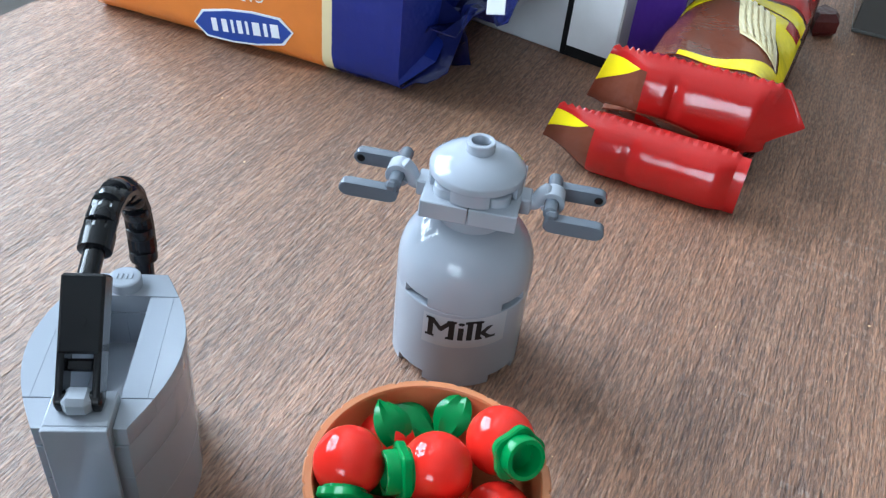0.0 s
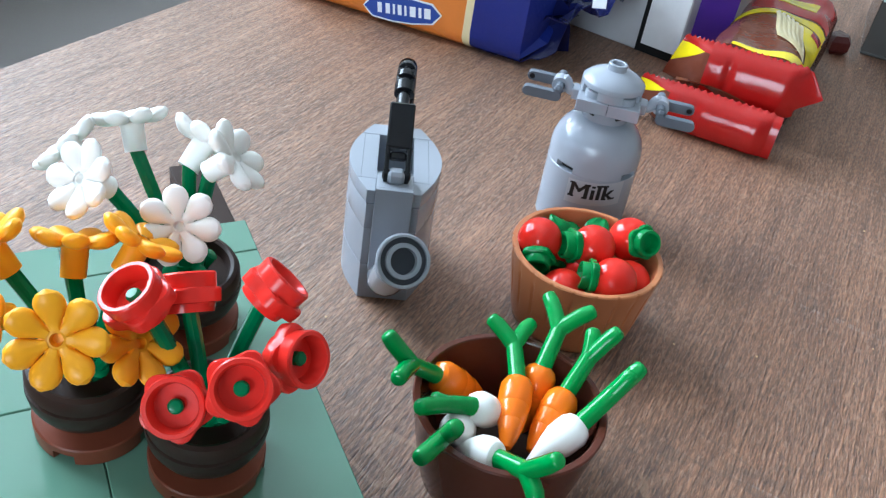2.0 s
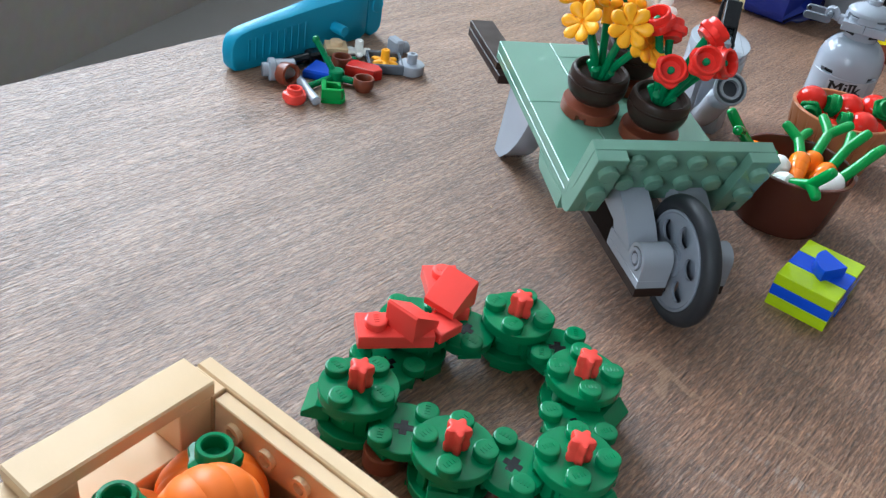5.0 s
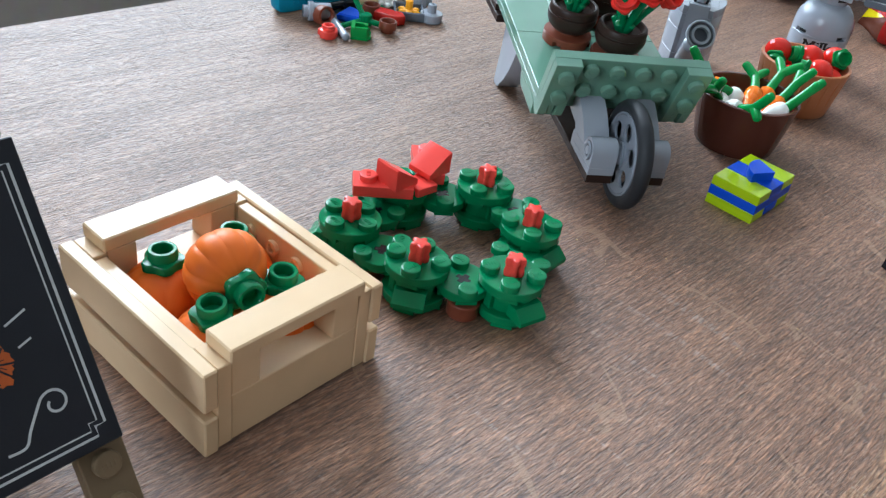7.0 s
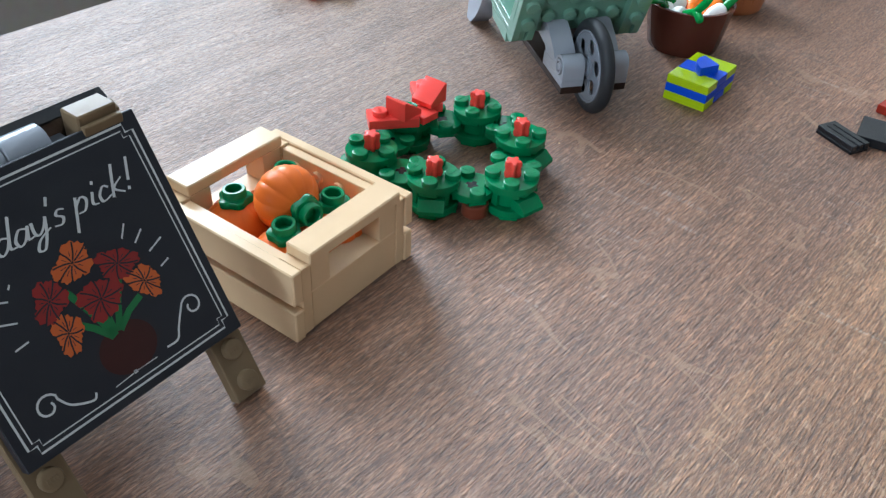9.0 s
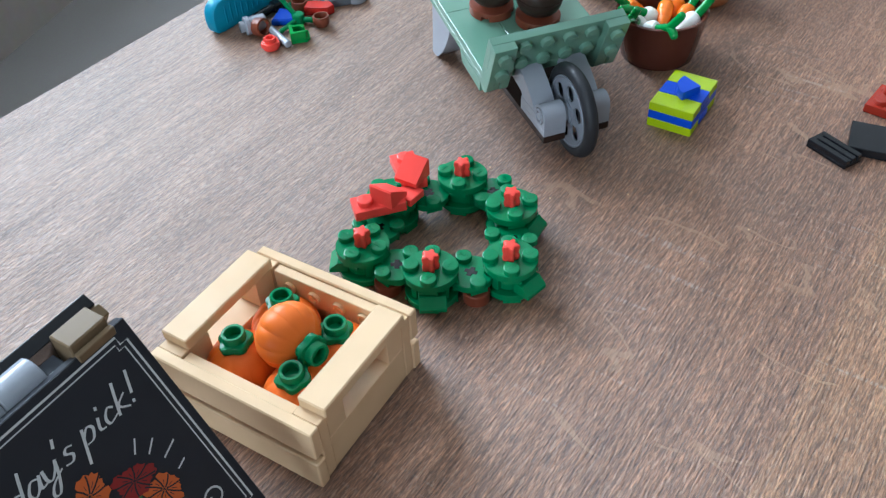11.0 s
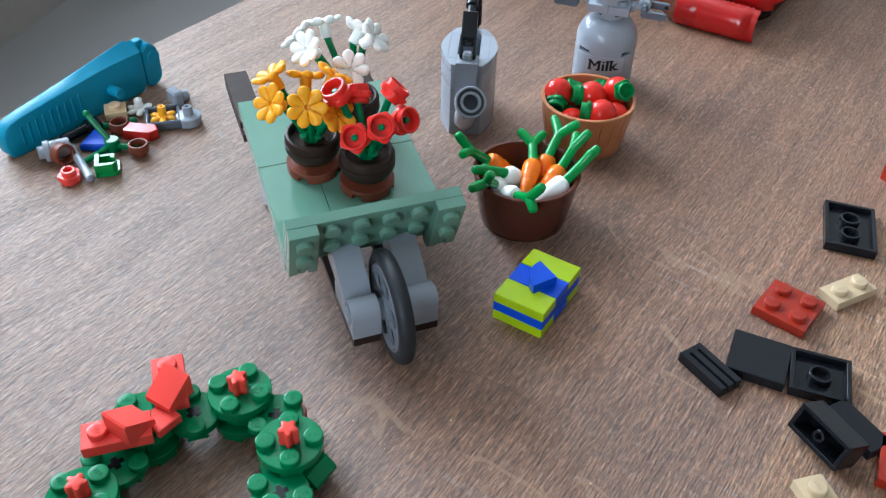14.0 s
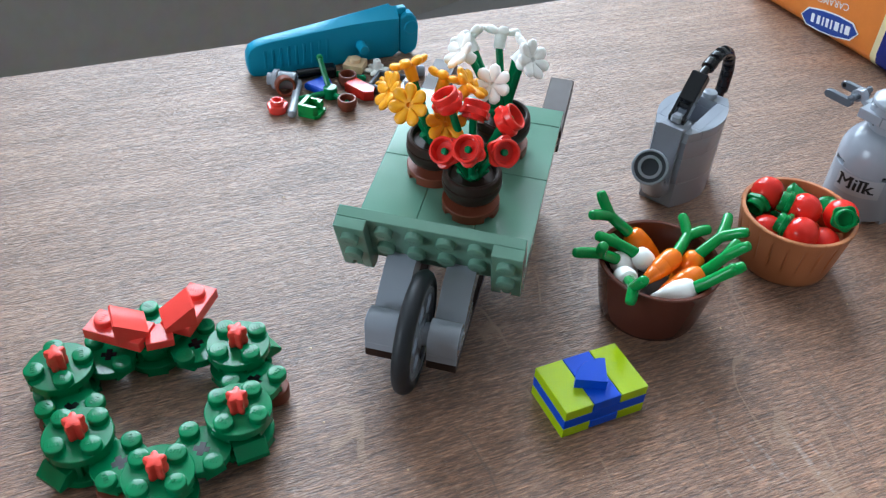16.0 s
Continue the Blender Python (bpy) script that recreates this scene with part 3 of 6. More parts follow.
ln = bend([(0, -15.2, 6.5), (0.4, -21, 11), (1.4, -27.0, 18.5)])
tube(b, ln, [4.0] * len(ln), 20)
spout = part("spout", b, GREY, can)
d = (0.2, -0.78, 0.6)
b = new_bm()
lathe(b, [(0, -2.4), (3.8, -2.4), (4.2, -1.2), (5.4, -0.4), (5.6, 0.2), (5.5, 0.7), (5.2, 0.9), (4.75, 0.9), (4.7, 0.1), (3.7, 0.1), (3.6, 1.0), (2.7, 1.0), (2.6, -0.6), (0, -0.6)], 40, T(2.6, -32.6, 24.6) @ along(d))
part("rose", b, GREY, spout, "round grey spout end with a hole")
# dark sheets over the grey floors paint in the recess shade
b = new_bm()
lathe(b, [(3.65, 0.16), (4.75, 0.16)], 40, T(2.6, -32.6, 24.6) @ along(d))
lathe(b, [(2.62, -0.5), (0, -0.5)], 30, T(2.6, -32.6, 24.6) @ along(d))
part("rose_hole_shade", b, RECESS_SHADE, spout, "painted shade in the recess of the spout end")
CLIP_M = T(0, -12.0, 31.4) @ RX(-44)
b = new_bm()
cbox(b, (-2.7, -1.9, 5.6), (2.7, 2.0, 15.6), 0.35, CLIP_M)
lathe(b, [(0.8, -0.2), (0.8, 0.25), (0, 0.25)], 14, CLIP_M @ T(0, -1.9, 9.6) @ RX(90))
hinge = part("hose_clip", b, BLACK, can, "black hinged hose clip")
for sx in (-1, 1):
    b = new_bm()
    prism(b, [(-1.6, 7.0), (1.6, 7.0)] + [(1.6 * math.cos(radians(q)), 1.6 * math.sin(radians(q))) for q in range(0, -181, -20)], 1.75, 2.7, CLIP_M @ Matrix.Diagonal((sx, 1, 1, 1)) @ SIDEWAYS, 0.15)
    part("clip_fork", b, BLACK, hinge)
b = new_bm()
tube(b, [(-2.6, -12.4, 31.7), (2.6, -12.4, 31.7)], 1.2, 12)
part("clip_pin", b, BLACK, hinge)
b = new_bm()
cbox(b, (-1.7, -1.0, 3.4), (1.7, 1.2, 5.0), 0.3, CLIP_M)
part("clip_bar", b, BLACK, hinge)
top_of_clip = CLIP_M @ Vector((0, 0, 15.0))
arch = bend([tuple(top_of_clip), (0.1, 3.2, 43.6), (0.3, 8.4, 45.4), (0.6, 13.4, 44.8), (0.9, 17.8, 41.6), (1.1, 19.6, 36.6), (1.2, 19.2, 30), (1.2, 17.8, 24.0)], 8)
b = new_bm()
tube(b, arch, 1.4, 14)
hose = part("hose", b, BLACK, can, "black bent hose")
b = new_bm()
for k in (-1, 1):        # two long flanks with windows between them
    tube(b, [p + Vector((k * 1.0, 0, 0)) for p in arch[9:-8]], 1.15, 10)
part("hose_flank", b, BLACK, hose)
for i in range(9, len(arch) - 7, 5):
    b = new_bm()
    dd = (arch[i + 1] - arch[i - 1])
    lathe(b, [(1.2, -1.0), (2.05, -0.8), (2.15, 0), (2.05, 0.8), (1.2, 1.0)], 16, T(*arch[i]) @ along(dd))
    part("hose_rib", b, BLACK, hose)
b = new_bm()
lathe(b, [(1.3, -1.6), (2.2, -1.4), (2.25, 1.2), (1.3, 1.6)], 18, T(*arch[9]) @ along(arch[10] - arch[8]))
part("hose_collar", b, BLACK, hose)


# ---- tubs ----
def tub(name, x, y, h, r0, r1, material, label, staves):
    ob = thing(name, x, y, 0, 0, label, "tub")
    b = new_bm()
    n = staves * 10 if staves else 96

    def groove(a, r, z):
        k = (a / (2 * math.pi) * staves) % 1.0
        if not (k < 0.05 or k > 0.95):
            return r
        return r - (0.5 if 6 < z < h - 4.2 else 0.3 if z > h - 0.4 and r > r1 - 0.5 else 0)

    prof = [(0, 0.4), (r0 - 1.2, 0.4), (r0 - 1.0, 0), (r0 - 0.3, 0), (r0, 0.3)]
    for i in range(1, 10):
        prof.append((r0 + (r1 - r0) * (i / 10) ** 0.85, 0.3 + (h - 1.0) * i / 10))
    prof += [(r1, h - 0.8), (r1 + 0.15, h - 0.3), (r1 - 0.1, h), (r1 - 1.1, h), (r1 - 1.3, h - 0.3)]
    lathe(b, prof, n, None, groove if staves else None)
    tubwall = part("tub_wall", b, material, ob)
    b = new_bm()
    lathe(b, [(r1 - 1.3, h - 0.3), (r0 - 1.4, 2.0), (0, 2.0)], 64)
    part("lining", b, material, tubwall)
    return ob


TOM, CAR = (4.2, 78.3), (-8.2, 26.6)
tub("tomato_tub", *TOM, 18.8, 13.9, 17.0, NOUGAT, "tan orange plastic tub of toy tomatoes, moulded like staves", 22)
tub("carrot_tub", *CAR, 19.0, 13.9, 17.2, POTBROWN, "dark reddish brown plastic tub of toy carrots and turnips", 0)


def tomato(x, y, z, capdir, label):
    ob = thing("tomato", x, y, z, 0, label, "toy tomato", "tomatoes in the tub")
    b = new_bm()
    ball(b, (0, 0, 0), 5.05, 36, 20)
    part("fruit", b, RED, ob)
    b = new_bm()
    mm = along(capdir) @ T(0, 0, 4.3)

    def lobes(a, r, z):
        return r * (1 + 0.08 * math.cos(5 * a)) if r > 3.3 and z < 1.5 else r
    lathe(b, [(0, -0.8), (3.1, -0.8), (3.3, -0.1), (3.75, 0.1), (3.85, 1.1), (3.6, 1.35), (3.1, 1.4), (3.05, 3.0), (2.9, 3.25), (2.3, 3.25), (2.15, 3.0), (2.15, 0.8), (0, 0.8)], 50, mm, lobes)
    part("calyx", b, CALYX, ob, "green ring calyx")
    return ob


GLOSS = "glossy red toy tomato with a green ring calyx"
for x, y, z, d in ((-6.8, 78.0, 18.9, (0.05, -0.93, -0.35)), (5.2, 79.0, 19.2, (-0.9, -0.35, 0.1)), (13.7, 85.6, 19.0, (0.45, -0.72, 0.45)),
                   (10.2, 69.8, 17.8, (-0.98, -0.1, 0.05)), (0.2, 69.5, 12.6, (0.3, 0.5, -0.6)), (14.6, 76.6, 13.4, (0.2, 0.6, -0.5)), (-2.6, 88.0, 12.0, (0, -0.5, -0.6)), (6.0, 84, 8.0, (0, 0.5, -0.8))):
    tomato(x, y, z, d, GLOSS)


def leaf(x, y, z, m, label):
    b = new_bm()
    n = 8
    rows = []
    for i in range(n + 1):
        s = i / n
        w = 2.9 * math.sin(math.pi * min(1, 0.12 + 0.88 * s)) ** 0.8 if s < 1 else 0.05
        z0 = 1.2 * math.sin(math.pi * s)
        rows.append(put(b, [(-w, 8 * s, z0), (-w * 0.5, 8 * s, z0 + 0.5), (0, 8 * s, z0 + 0.15), (w * 0.5, 8 * s, z0 + 0.5), (w, 8 * s, z0), (w * 0.5, 8 * s, z0 - 0.8), (0, 8 * s, z0 - 1.0), (-w * 0.5, 8 * s, z0 - 0.8)], m))
    for a, c in zip(rows, rows[1:]):
        for k in range(8):
            face(b, [a[k], a[(k + 1) % 8], c[(k + 1) % 8], c[k]])
    face(b, rows[0][::-1])
    face(b, rows[-1])
    return single("leaf", b, CALYX, at_mm(x, y, z), label, "toy leaf", "leaves in the tub")


leaf(3.4, 88.6, 14.2, RZ(66) @ RX(8), "pointed green toy leaf among the tomatoes")
leaf(5.4, 88.4, 14.0, RZ(-22) @ RX(30), "pointed green toy leaf among the tomatoes")
leaf(-0.4, 85.0, 14.4, RZ(40) @ RX(28), "pointed green toy leaf among the tomatoes")


def root(name, joint, tail, tips, material, fat, label, group):
    """A carrot or turnip: a tapering root from joint to tail, and a forked green top."""
    J = Vector(joint)
    ob = thing(name, *J, 0, label, "toy " + name, group)
    d = (Vector(tail) - J)
    L = d.length
    mm = along(-d)
    b = new_bm()
    prof = [(0, 0.4), (1.6, 0.4), (fat * 0.82, -0.3), (fat, -1.6), (fat, -3.0)]
    if material is CARROT:
        for i, (s, r) in enumerate(((0.38, 0.97), (0.4, 0.92), (0.43, 0.95), (0.62, 0.8), (0.64, 0.75), (0.67, 0.77), (0.88, 0.5), (1.0, 0.25))):
            prof.append((fat * r, -L * s))
    else:
        for s, r in ((0.4, 0.98), (0.55, 0.8), (0.75, 0.5), (1.0, 0.18)):
            prof.append((fat * r, -L * s))
    prof.append((0, -L - 0.4))
    lathe(b, prof, 24, mm)
    part("root", b, material, ob)
    b = new_bm()
    tips = [Vector(p) - J for p in tips]
    mid = sum(tips, Vector()) / len(tips)
    fork = mid * 0.62 if len(tips) > 1 else mid * 0.6
    tube(b, [-d.normalized() * -0.5, fork * 0.5, fork], [1.75, 1.65, 1.6], 12)
    for p in tips:
        k = (p - fork)
        tube(b, bend([fork * 0.94, fork + k * 0.55 + fork * 0.02, p]), [1.6] * 8 + [1.5, 1.45, 1.35], 12)
    part("leaf_top", b, LEAF, ob, "bright green forked leaf top")


CG, TG = "carrots in the tub", "turnips in the tub"
root("carrot", (-22.0, 30.6, 17.0), (-13, 36, 9), ((-31.2, 25.6, 28.6), (-27.6, 18.2, 26.2)), CARROT, 3.3, "orange toy carrot with a forked green top", CG)
root("carrot", (-7.2, 33.2, 17.4), (-7.4, 19.2, 14.6), ((-14.2, 43.4, 22.2), (-6.4, 46.4, 20.6)), CARROT, 3.1, "orange toy carrot with a forked green top", CG)
root("carrot", (-3.1, 37.6, 18.0), (-5.0, 30, 7), ((-4.2, 50.8, 24.8), (4.4, 47.0, 26.2)), CARROT, 3.2, "orange toy carrot with a forked green top", CG)
root("carrot", (1.8, 33.2, 16.6), (-3.0, 21.6, 12.6), ((8.8, 40.2, 28.0), (4.6, 42.2, 25.4)), CARROT, 3.2, "orange toy carrot with a forked green top", CG)
root("turnip", (4.6, 25.6, 17.6), (-3.6, 18.2, 12.4), ((12.8, 32.0, 28.0), (11.4, 30.6, 27.2)), WHITE, 3.2, "white toy turnip with a green top", TG)
root("turnip", (-14.4, 24.0, 18.0), (-8.0, 28.5, 12), ((-23.3, 16.4, 22.6), (-21.6, 20.2, 21.4)), WHITE, 3.1, "white toy turnip with a green top", TG)
root("turnip", (-17.0, 18.6, 17.0), (-14.0, 26.5, 9), ((-21.2, 4.6, 24.0), (-16.5, 10.5, 26.5)), WHITE, 3.0, "white toy turnip with a green top", TG)
root("turnip", (-8.8, 14.4, 17.0), (-16.0, 18.5, 13), ((-2.0, 6.0, 18.8), (-0.4, 7.4, 27.4)), WHITE, 3.3, "white toy turnip with a green top", TG)
b = new_bm()
cbox(b, (-7.5, -7.5, 0), (7.5, 7.5, 6.2), 1.5)
single("filler_brick", b, DKBROWN, at_mm(-8.2, 27.5, 2.05, 20), "dark brick at the bottom of the carrot tub", "toy brick")

# ---- gift box ----
gift = thing("gift_box", 4.1, -13.8, 0, -17.2, "lime toy brick gift box with a blue ribbon", "toy gift")
for y in (-12, 4):
    b = new_bm()
    cbox(b, (-7.95, y + 0.05, 0), (7.95, y + 7.95, 3.2), 0.15)
    part("base_plate", b, LIME, gift)
b = new_bm()
cbox(b, (-8.1, -3.95, 0.6), (8.2, 3.95, 3.2), 0.15)
part("ribbon_side", b, BLUE, gift, "blue ribbon plate")
b = new_bm()
cbox(b, (-7.95, -11.95, 3.25), (7.95, 11.95, 6.4), 0.15)
part("middle_plate", b, BLUE, gift, "blue plate")
for y in (-12, -4, 4):
    b = new_bm()
    cbox(b, (-7.95, y + 0.05, 6.45), (7.95, y + 7.95, 9.6), 0.16)
    part("top_tile", b, BLUE if y == -4 else LIME, gift)
b = new_bm()
arc = [(0, 0)] + [(8 * math.cos(radians(a)), 8 * math.sin(radians(a))) for a in range(0, 91, 10)]
prism(b, arc, 9.65, 12.8, RZ(17.2) @ T(5.2, -0.6, 0) @ RZ(136), 0.12)
part("bow", b, BLUE, gift, "blue quarter-round bow tile")

# ---- wheelbarrow ----
barrow = thing("wheelbarrow", -43.6, -25.3, 0, 35.3, "sand green toy brick wheelbarrow with one wheel", "toy wheelbarrow")
DECK = T(0, 0, 26.2) @ RX(6.2)   # the deck dips towards the wheel
DZ = 0.0
for x0, y0, x1, y1 in ((-24, -2, -8, 33.8), (-8, 7.6, 8, 33.8), (-8, -2, 8, 7.6), (8, -2, 24, 33.8), (-24, 33.8, -8, 66.9), (-8, 33.8, 24, 58.6), (-8, 58.6, 24, 66.9)):
    b = new_bm()
    cbox(b, (x0 + 0.06, y0 + 0.06, DZ - 3.2), (x1 - 0.06, y1 - 0.06, DZ), 0.17, DECK)
    part("deck_tile", b, SAND, barrow)
b = new_bm()
cbox(b, (-23.9, -1.4, -5.6), (23.9, 66.8, -3.25), 0.15, DECK)
part("deck_base", b, SAND, barrow)
SIDE = SIDEWAYS
for sx in (-1, 1):
    b = new_bm()
    prism(b, [(0.6, 20.7), (20.0, 22.6), (18.4, 18.8), (17.4, 18.2), (1.4, 16.2)], -2.9, 2.9, T(sx * 21.0, 0, 0) @ SIDE, 0.1)
    part("side_slope", b, SAND, barrow)
FX = T(0, -7.4, 41.2) @ RX(23)
b = new_bm()
cbox(b, (-23.95, -3.2, -16.0), (23.95, -0.05, 0), 0.17, FX)
front = part("front_panel", b, SAND, barrow)
for i in range(4):
    for j in range(2):
        b = new_bm()
        stud(b, -12 + 8 * i, -4 - 8 * j, 0, FX @ T(0, -3.2, 0) @ RX(90))
        part("panel_stud", b, SAND, front)
for sx in (-1, 1):
    b = new_bm()
    x0 = -23.95 if sx < 0 else 16.05
    cbox(b, (x0, -6.4, -17.0), (x0 + 7.9, -3.22, 0), 0.17, FX)
    for j in range(2):
        stud(b, x0 + 3.95, -4.4 - 8 * j, 0, FX @ T(0, -6.4, 0) @ RX(90))
    part("panel_end_plate", b, SAND, front)
    b = new_bm()
    pts = [(-6.3, -16.0), (-0.2, -12.0), (-0.2, -20.0)] + [(-3.2 + 3.0 * math.cos(radians(a)), -20.4 + 3.0 * math.sin(radians(a))) for a in range(0, -181, -20)]
    prism(b, pts, -3.9, -1.4, FX @ T(x0 + 3.95, 0, 0) @ SIDE, 0.1)
    prism(b, pts, 1.4, 3.9, FX @ T(x0 + 3.95, 0, 0) @ SIDE, 0.1)
    cbox(b, (x0 + 2.6, -5.4, -22.6), (x0 + 5.2, -0.6, -17.2), 0.5, FX)
    part("hinge_knuckle", b, SAND, front)
HUB = (-21.7, 16.25)
for sx in (-1, 1):
    cx = 8.0 * sx
    b = new_bm()
    curve = [(-1.0 - 16.4 * i / 12, 17.2 + 9.6 * (1 - (i / 12) ** 1.7)) for i in range(13)]      # the slope bows down to the axle
    prism(b, [(7.0, 25.8)] + curve + [(-17.4, 16.2), (-8.0, 16.2), (-6.6, 18.0), (7.0, 20.6)], -3.9, 3.9, T(cx, 0, 0) @ SIDE)
    part("wheel_arm", b, GREY, barrow)
    b = new_bm()
    pts = [(HUB[0] + 3.95 * math.cos(radians(a)), HUB[1] + 0.9 + 3.95 * math.sin(radians(a))) for a in range(0, 181, 12)]
    pts = pts + [(HUB[0] - 3.95, 13.3), (-6.6, 13.3), (-6.8, 16.1), (-17.6, 16.1)]
    prism(b, pts, -3.95, 3.95, T(cx, 0, 0) @ SIDE, 0.12)
    part("axle_block", b, GREY, barrow)
    b = new_bm()
    cbox(b, (cx - 3.95, HUB[0] - 3.95, 11.0), (cx + 3.95, -6.6, 13.25), 0.12)
    part("axle_plate", b, GREY, barrow)
    b = new_bm()
    lathe(b, [(2.7, 0), (2.7, 0.5), (2.0, 0.5), (1.85, 0.15), (1.3, 0.15), (1.2, 0.45), (0, 0.45)], 28, T(cx + sx * 3.95, HUB[0], HUB[1] + 0.9) @ RY(90 * sx))
    cap = part("axle_cap", b, GREY, barrow)
    # dark rings paint the groove's shade in and round the cap
    b = new_bm()
    lathe(b, [(1.28, 0.2), (1.84, 0.2)], 28, T(cx + sx * 3.95, HUB[0], HUB[1] + 0.9) @ RY(90 * sx))
    lathe(b, [(2.72, 0.03), (3.0, 0.03)], 28, T(cx + sx * 3.95, HUB[0], HUB[1] + 0.9) @ RY(90 * sx))
    part("cap_groove_shade", b, RECESS_SHADE, cap, "painted shade in the groove of the axle cap")
    b = new_bm()
    cbox(b, (cx - 3.9, HUB[0] - 3.9, 8.4), (cx + 3.9, 40.0, 10.95), 0.15)
    part("frame_beam", b, DKBROWN, barrow, "dark brown frame beam")
    b = new_bm()
    cbox(b, (sx * 20.4 - 3.95, 60, 22.2), (sx * 20.4 + 3.95, 97.2, 24.9), 0.2)
    cbox(b, (sx * 20.4 - 3.95, 64, 24.95), (sx * 20.4 + 3.95, 97.2, 27.5), 0.2)
    part("handle", b, DKBROWN, barrow, "dark brown handle beam")
    b = new_bm()
    pts = [(59.5, 0.05), (57.6, 12), (56.2, 25), (36.0, 23), (38.0, 18.5), (42, 12), (47, 6), (53.4, 0.6), (55.0, 0.05)]
    prism(b, pts, -3.9, 3.9, T(sx * 17.6, 0, 0) @ SIDE, 0.1)
    part("leg", b, GREY, barrow, "light grey curved leg")
b = new_bm()
lathe(b, [(12.3, -1.7), (12.9, -2.2), (13.8, -2.35), (14.8, -2.1), (15.6, -1.5), (16.05, -0.6), (16.15, 0), (16.05, 0.6), (15.6, 1.5), (14.8, 2.1), (13.8, 2.35), (12.9, 2.2), (12.3, 1.7), (12.3, -1.7)], 80, T(0, *HUB) @ RY(90))
wheel = part("tyre", b, TYRE, barrow, "black rubber tyre")


def holed_disc(bm, R, holes, z0, z1, m, seg=48):
    tmp = bmesh.new()
    edges = []
    for cx, cy, r, n in [(0, 0, R, seg)] + [(x, y, r, 20) for x, y, r in holes]:
        vs = [tmp.verts.new((cx + r * math.cos(2 * math.pi * i / n), cy + r * math.sin(2 * math.pi * i / n), z0)) for i in range(n)]
        edges += [tmp.edges.new((vs[i], vs[(i + 1) % n])) for i in range(n)]
    bmesh.ops.triangle_fill(tmp, use_beauty=True, use_dissolve=False, edges=edges)
    out = bmesh.ops.extrude_face_region(tmp, geom=list(tmp.faces))
    bmesh.ops.translate(tmp, verts=[v for v in out["geom"] if isinstance(v, bmesh.types.BMVert)], vec=(0, 0, z1 - z0))
    me = bpy.data.meshes.new("disc")
    tmp.transform(m)
    tmp.to_mesh(me)
    tmp.free()
    bm.from_mesh(me)
    bpy.data.meshes.remove(me)


WM = T(0, *HUB) @ RY(90)
b = new_bm()
for k in (-1, 1):      # two thin faces with a hollow between them
    holed_disc(b, 12.0, [(7.7 * math.cos(radians(60 * i + 10)), 7.7 * math.sin(radians(60 * i + 10)), 2.6) for i in range(6)], 1.2 * k, 1.9 * k, WM, 60)
    lathe(b, [(12.4, 1.2 * k), (12.35, 2.1 * k), (11.8, 2.25 * k), (11.4, 1.9 * k), (11.3, 1.4 * k)], 60, WM)
    lathe(b, [(4.1, 1.4 * k), (4.0, 2.4 * k), (3.2, 2.5 * k), (3.1, 4.1 * k), (1.3, 4.1 * k), (1.2, 3.4 * k), (0, 3.4 * k)], 28, WM)
part("rim", b, RIMGREY, barrow, "slate grey wheel rim with round holes")


# ---- flower pots on the barrow ----
def bowl(x, y, name, label):
    ob = thing(name, x, y, 0, 35, label, "toy flower pot", "flower pots on the barrow")
    back = (RZ(-35.3) @ Vector((x + 43.6, y + 25.3, 0))).y
    ob.matrix_basis = pose(x / 1000, y / 1000, (26.3 + back * math.tan(radians(6.2))) / 1000, 0, 0, 35.3) @ pose(0, 0, 0, 6.2)
    b = new_bm()

    def gap(a, r, z):
        return r - (1.7 if r > 7 and z < 1.9 and (a * 2 / math.pi + 0.5) % 1 < 0.2 else 0)
    lathe(b, [(0, 0.02), (7.7, 0.02), (7.9, 0.15), (7.95, 1.75), (7.95, 1.95), (7.95, 2.95), (7.75, 3.2), (5.3, 3.25), (4.2, 3.7), (4.0, 4.6), (0, 4.8)], 80, None, gap)
    part("saucer", b, BROWN, ob, "reddish brown saucer")
    b = new_bm()
    lathe(b, [(0, 4.2), (4.3, 4.2), (5.9, 4.9), (7.2, 6.3), (7.95, 8.0), (8.15, 9.5), (8.1, 10.2), (7.75, 10.35), (7.7, 10.6), (8.0, 10.8), (7.95, 12.1), (7.6, 12.9), (7.0, 13.2), (6.5, 12.9), (6.1, 11.2), (0, 11.2)], 48)
    part("pot", b, DKBROWN, ob, "dark brown bowl-shaped pot")
    return ob


def stem(ob, org, tip, material=GREEN, r=1.05, foot=10.5):
    o = Vector(org)
    p = Vector(tip) - o
    b = new_bm()
    tube(b, bend([(p.x * 0.12, p.y * 0.12, foot), (p.x * 0.5, p.y * 0.5, foot + (p.z - foot) * 0.5), tuple(p)], 4), r, 10)
    part("stem", b, material, ob, "green stem")


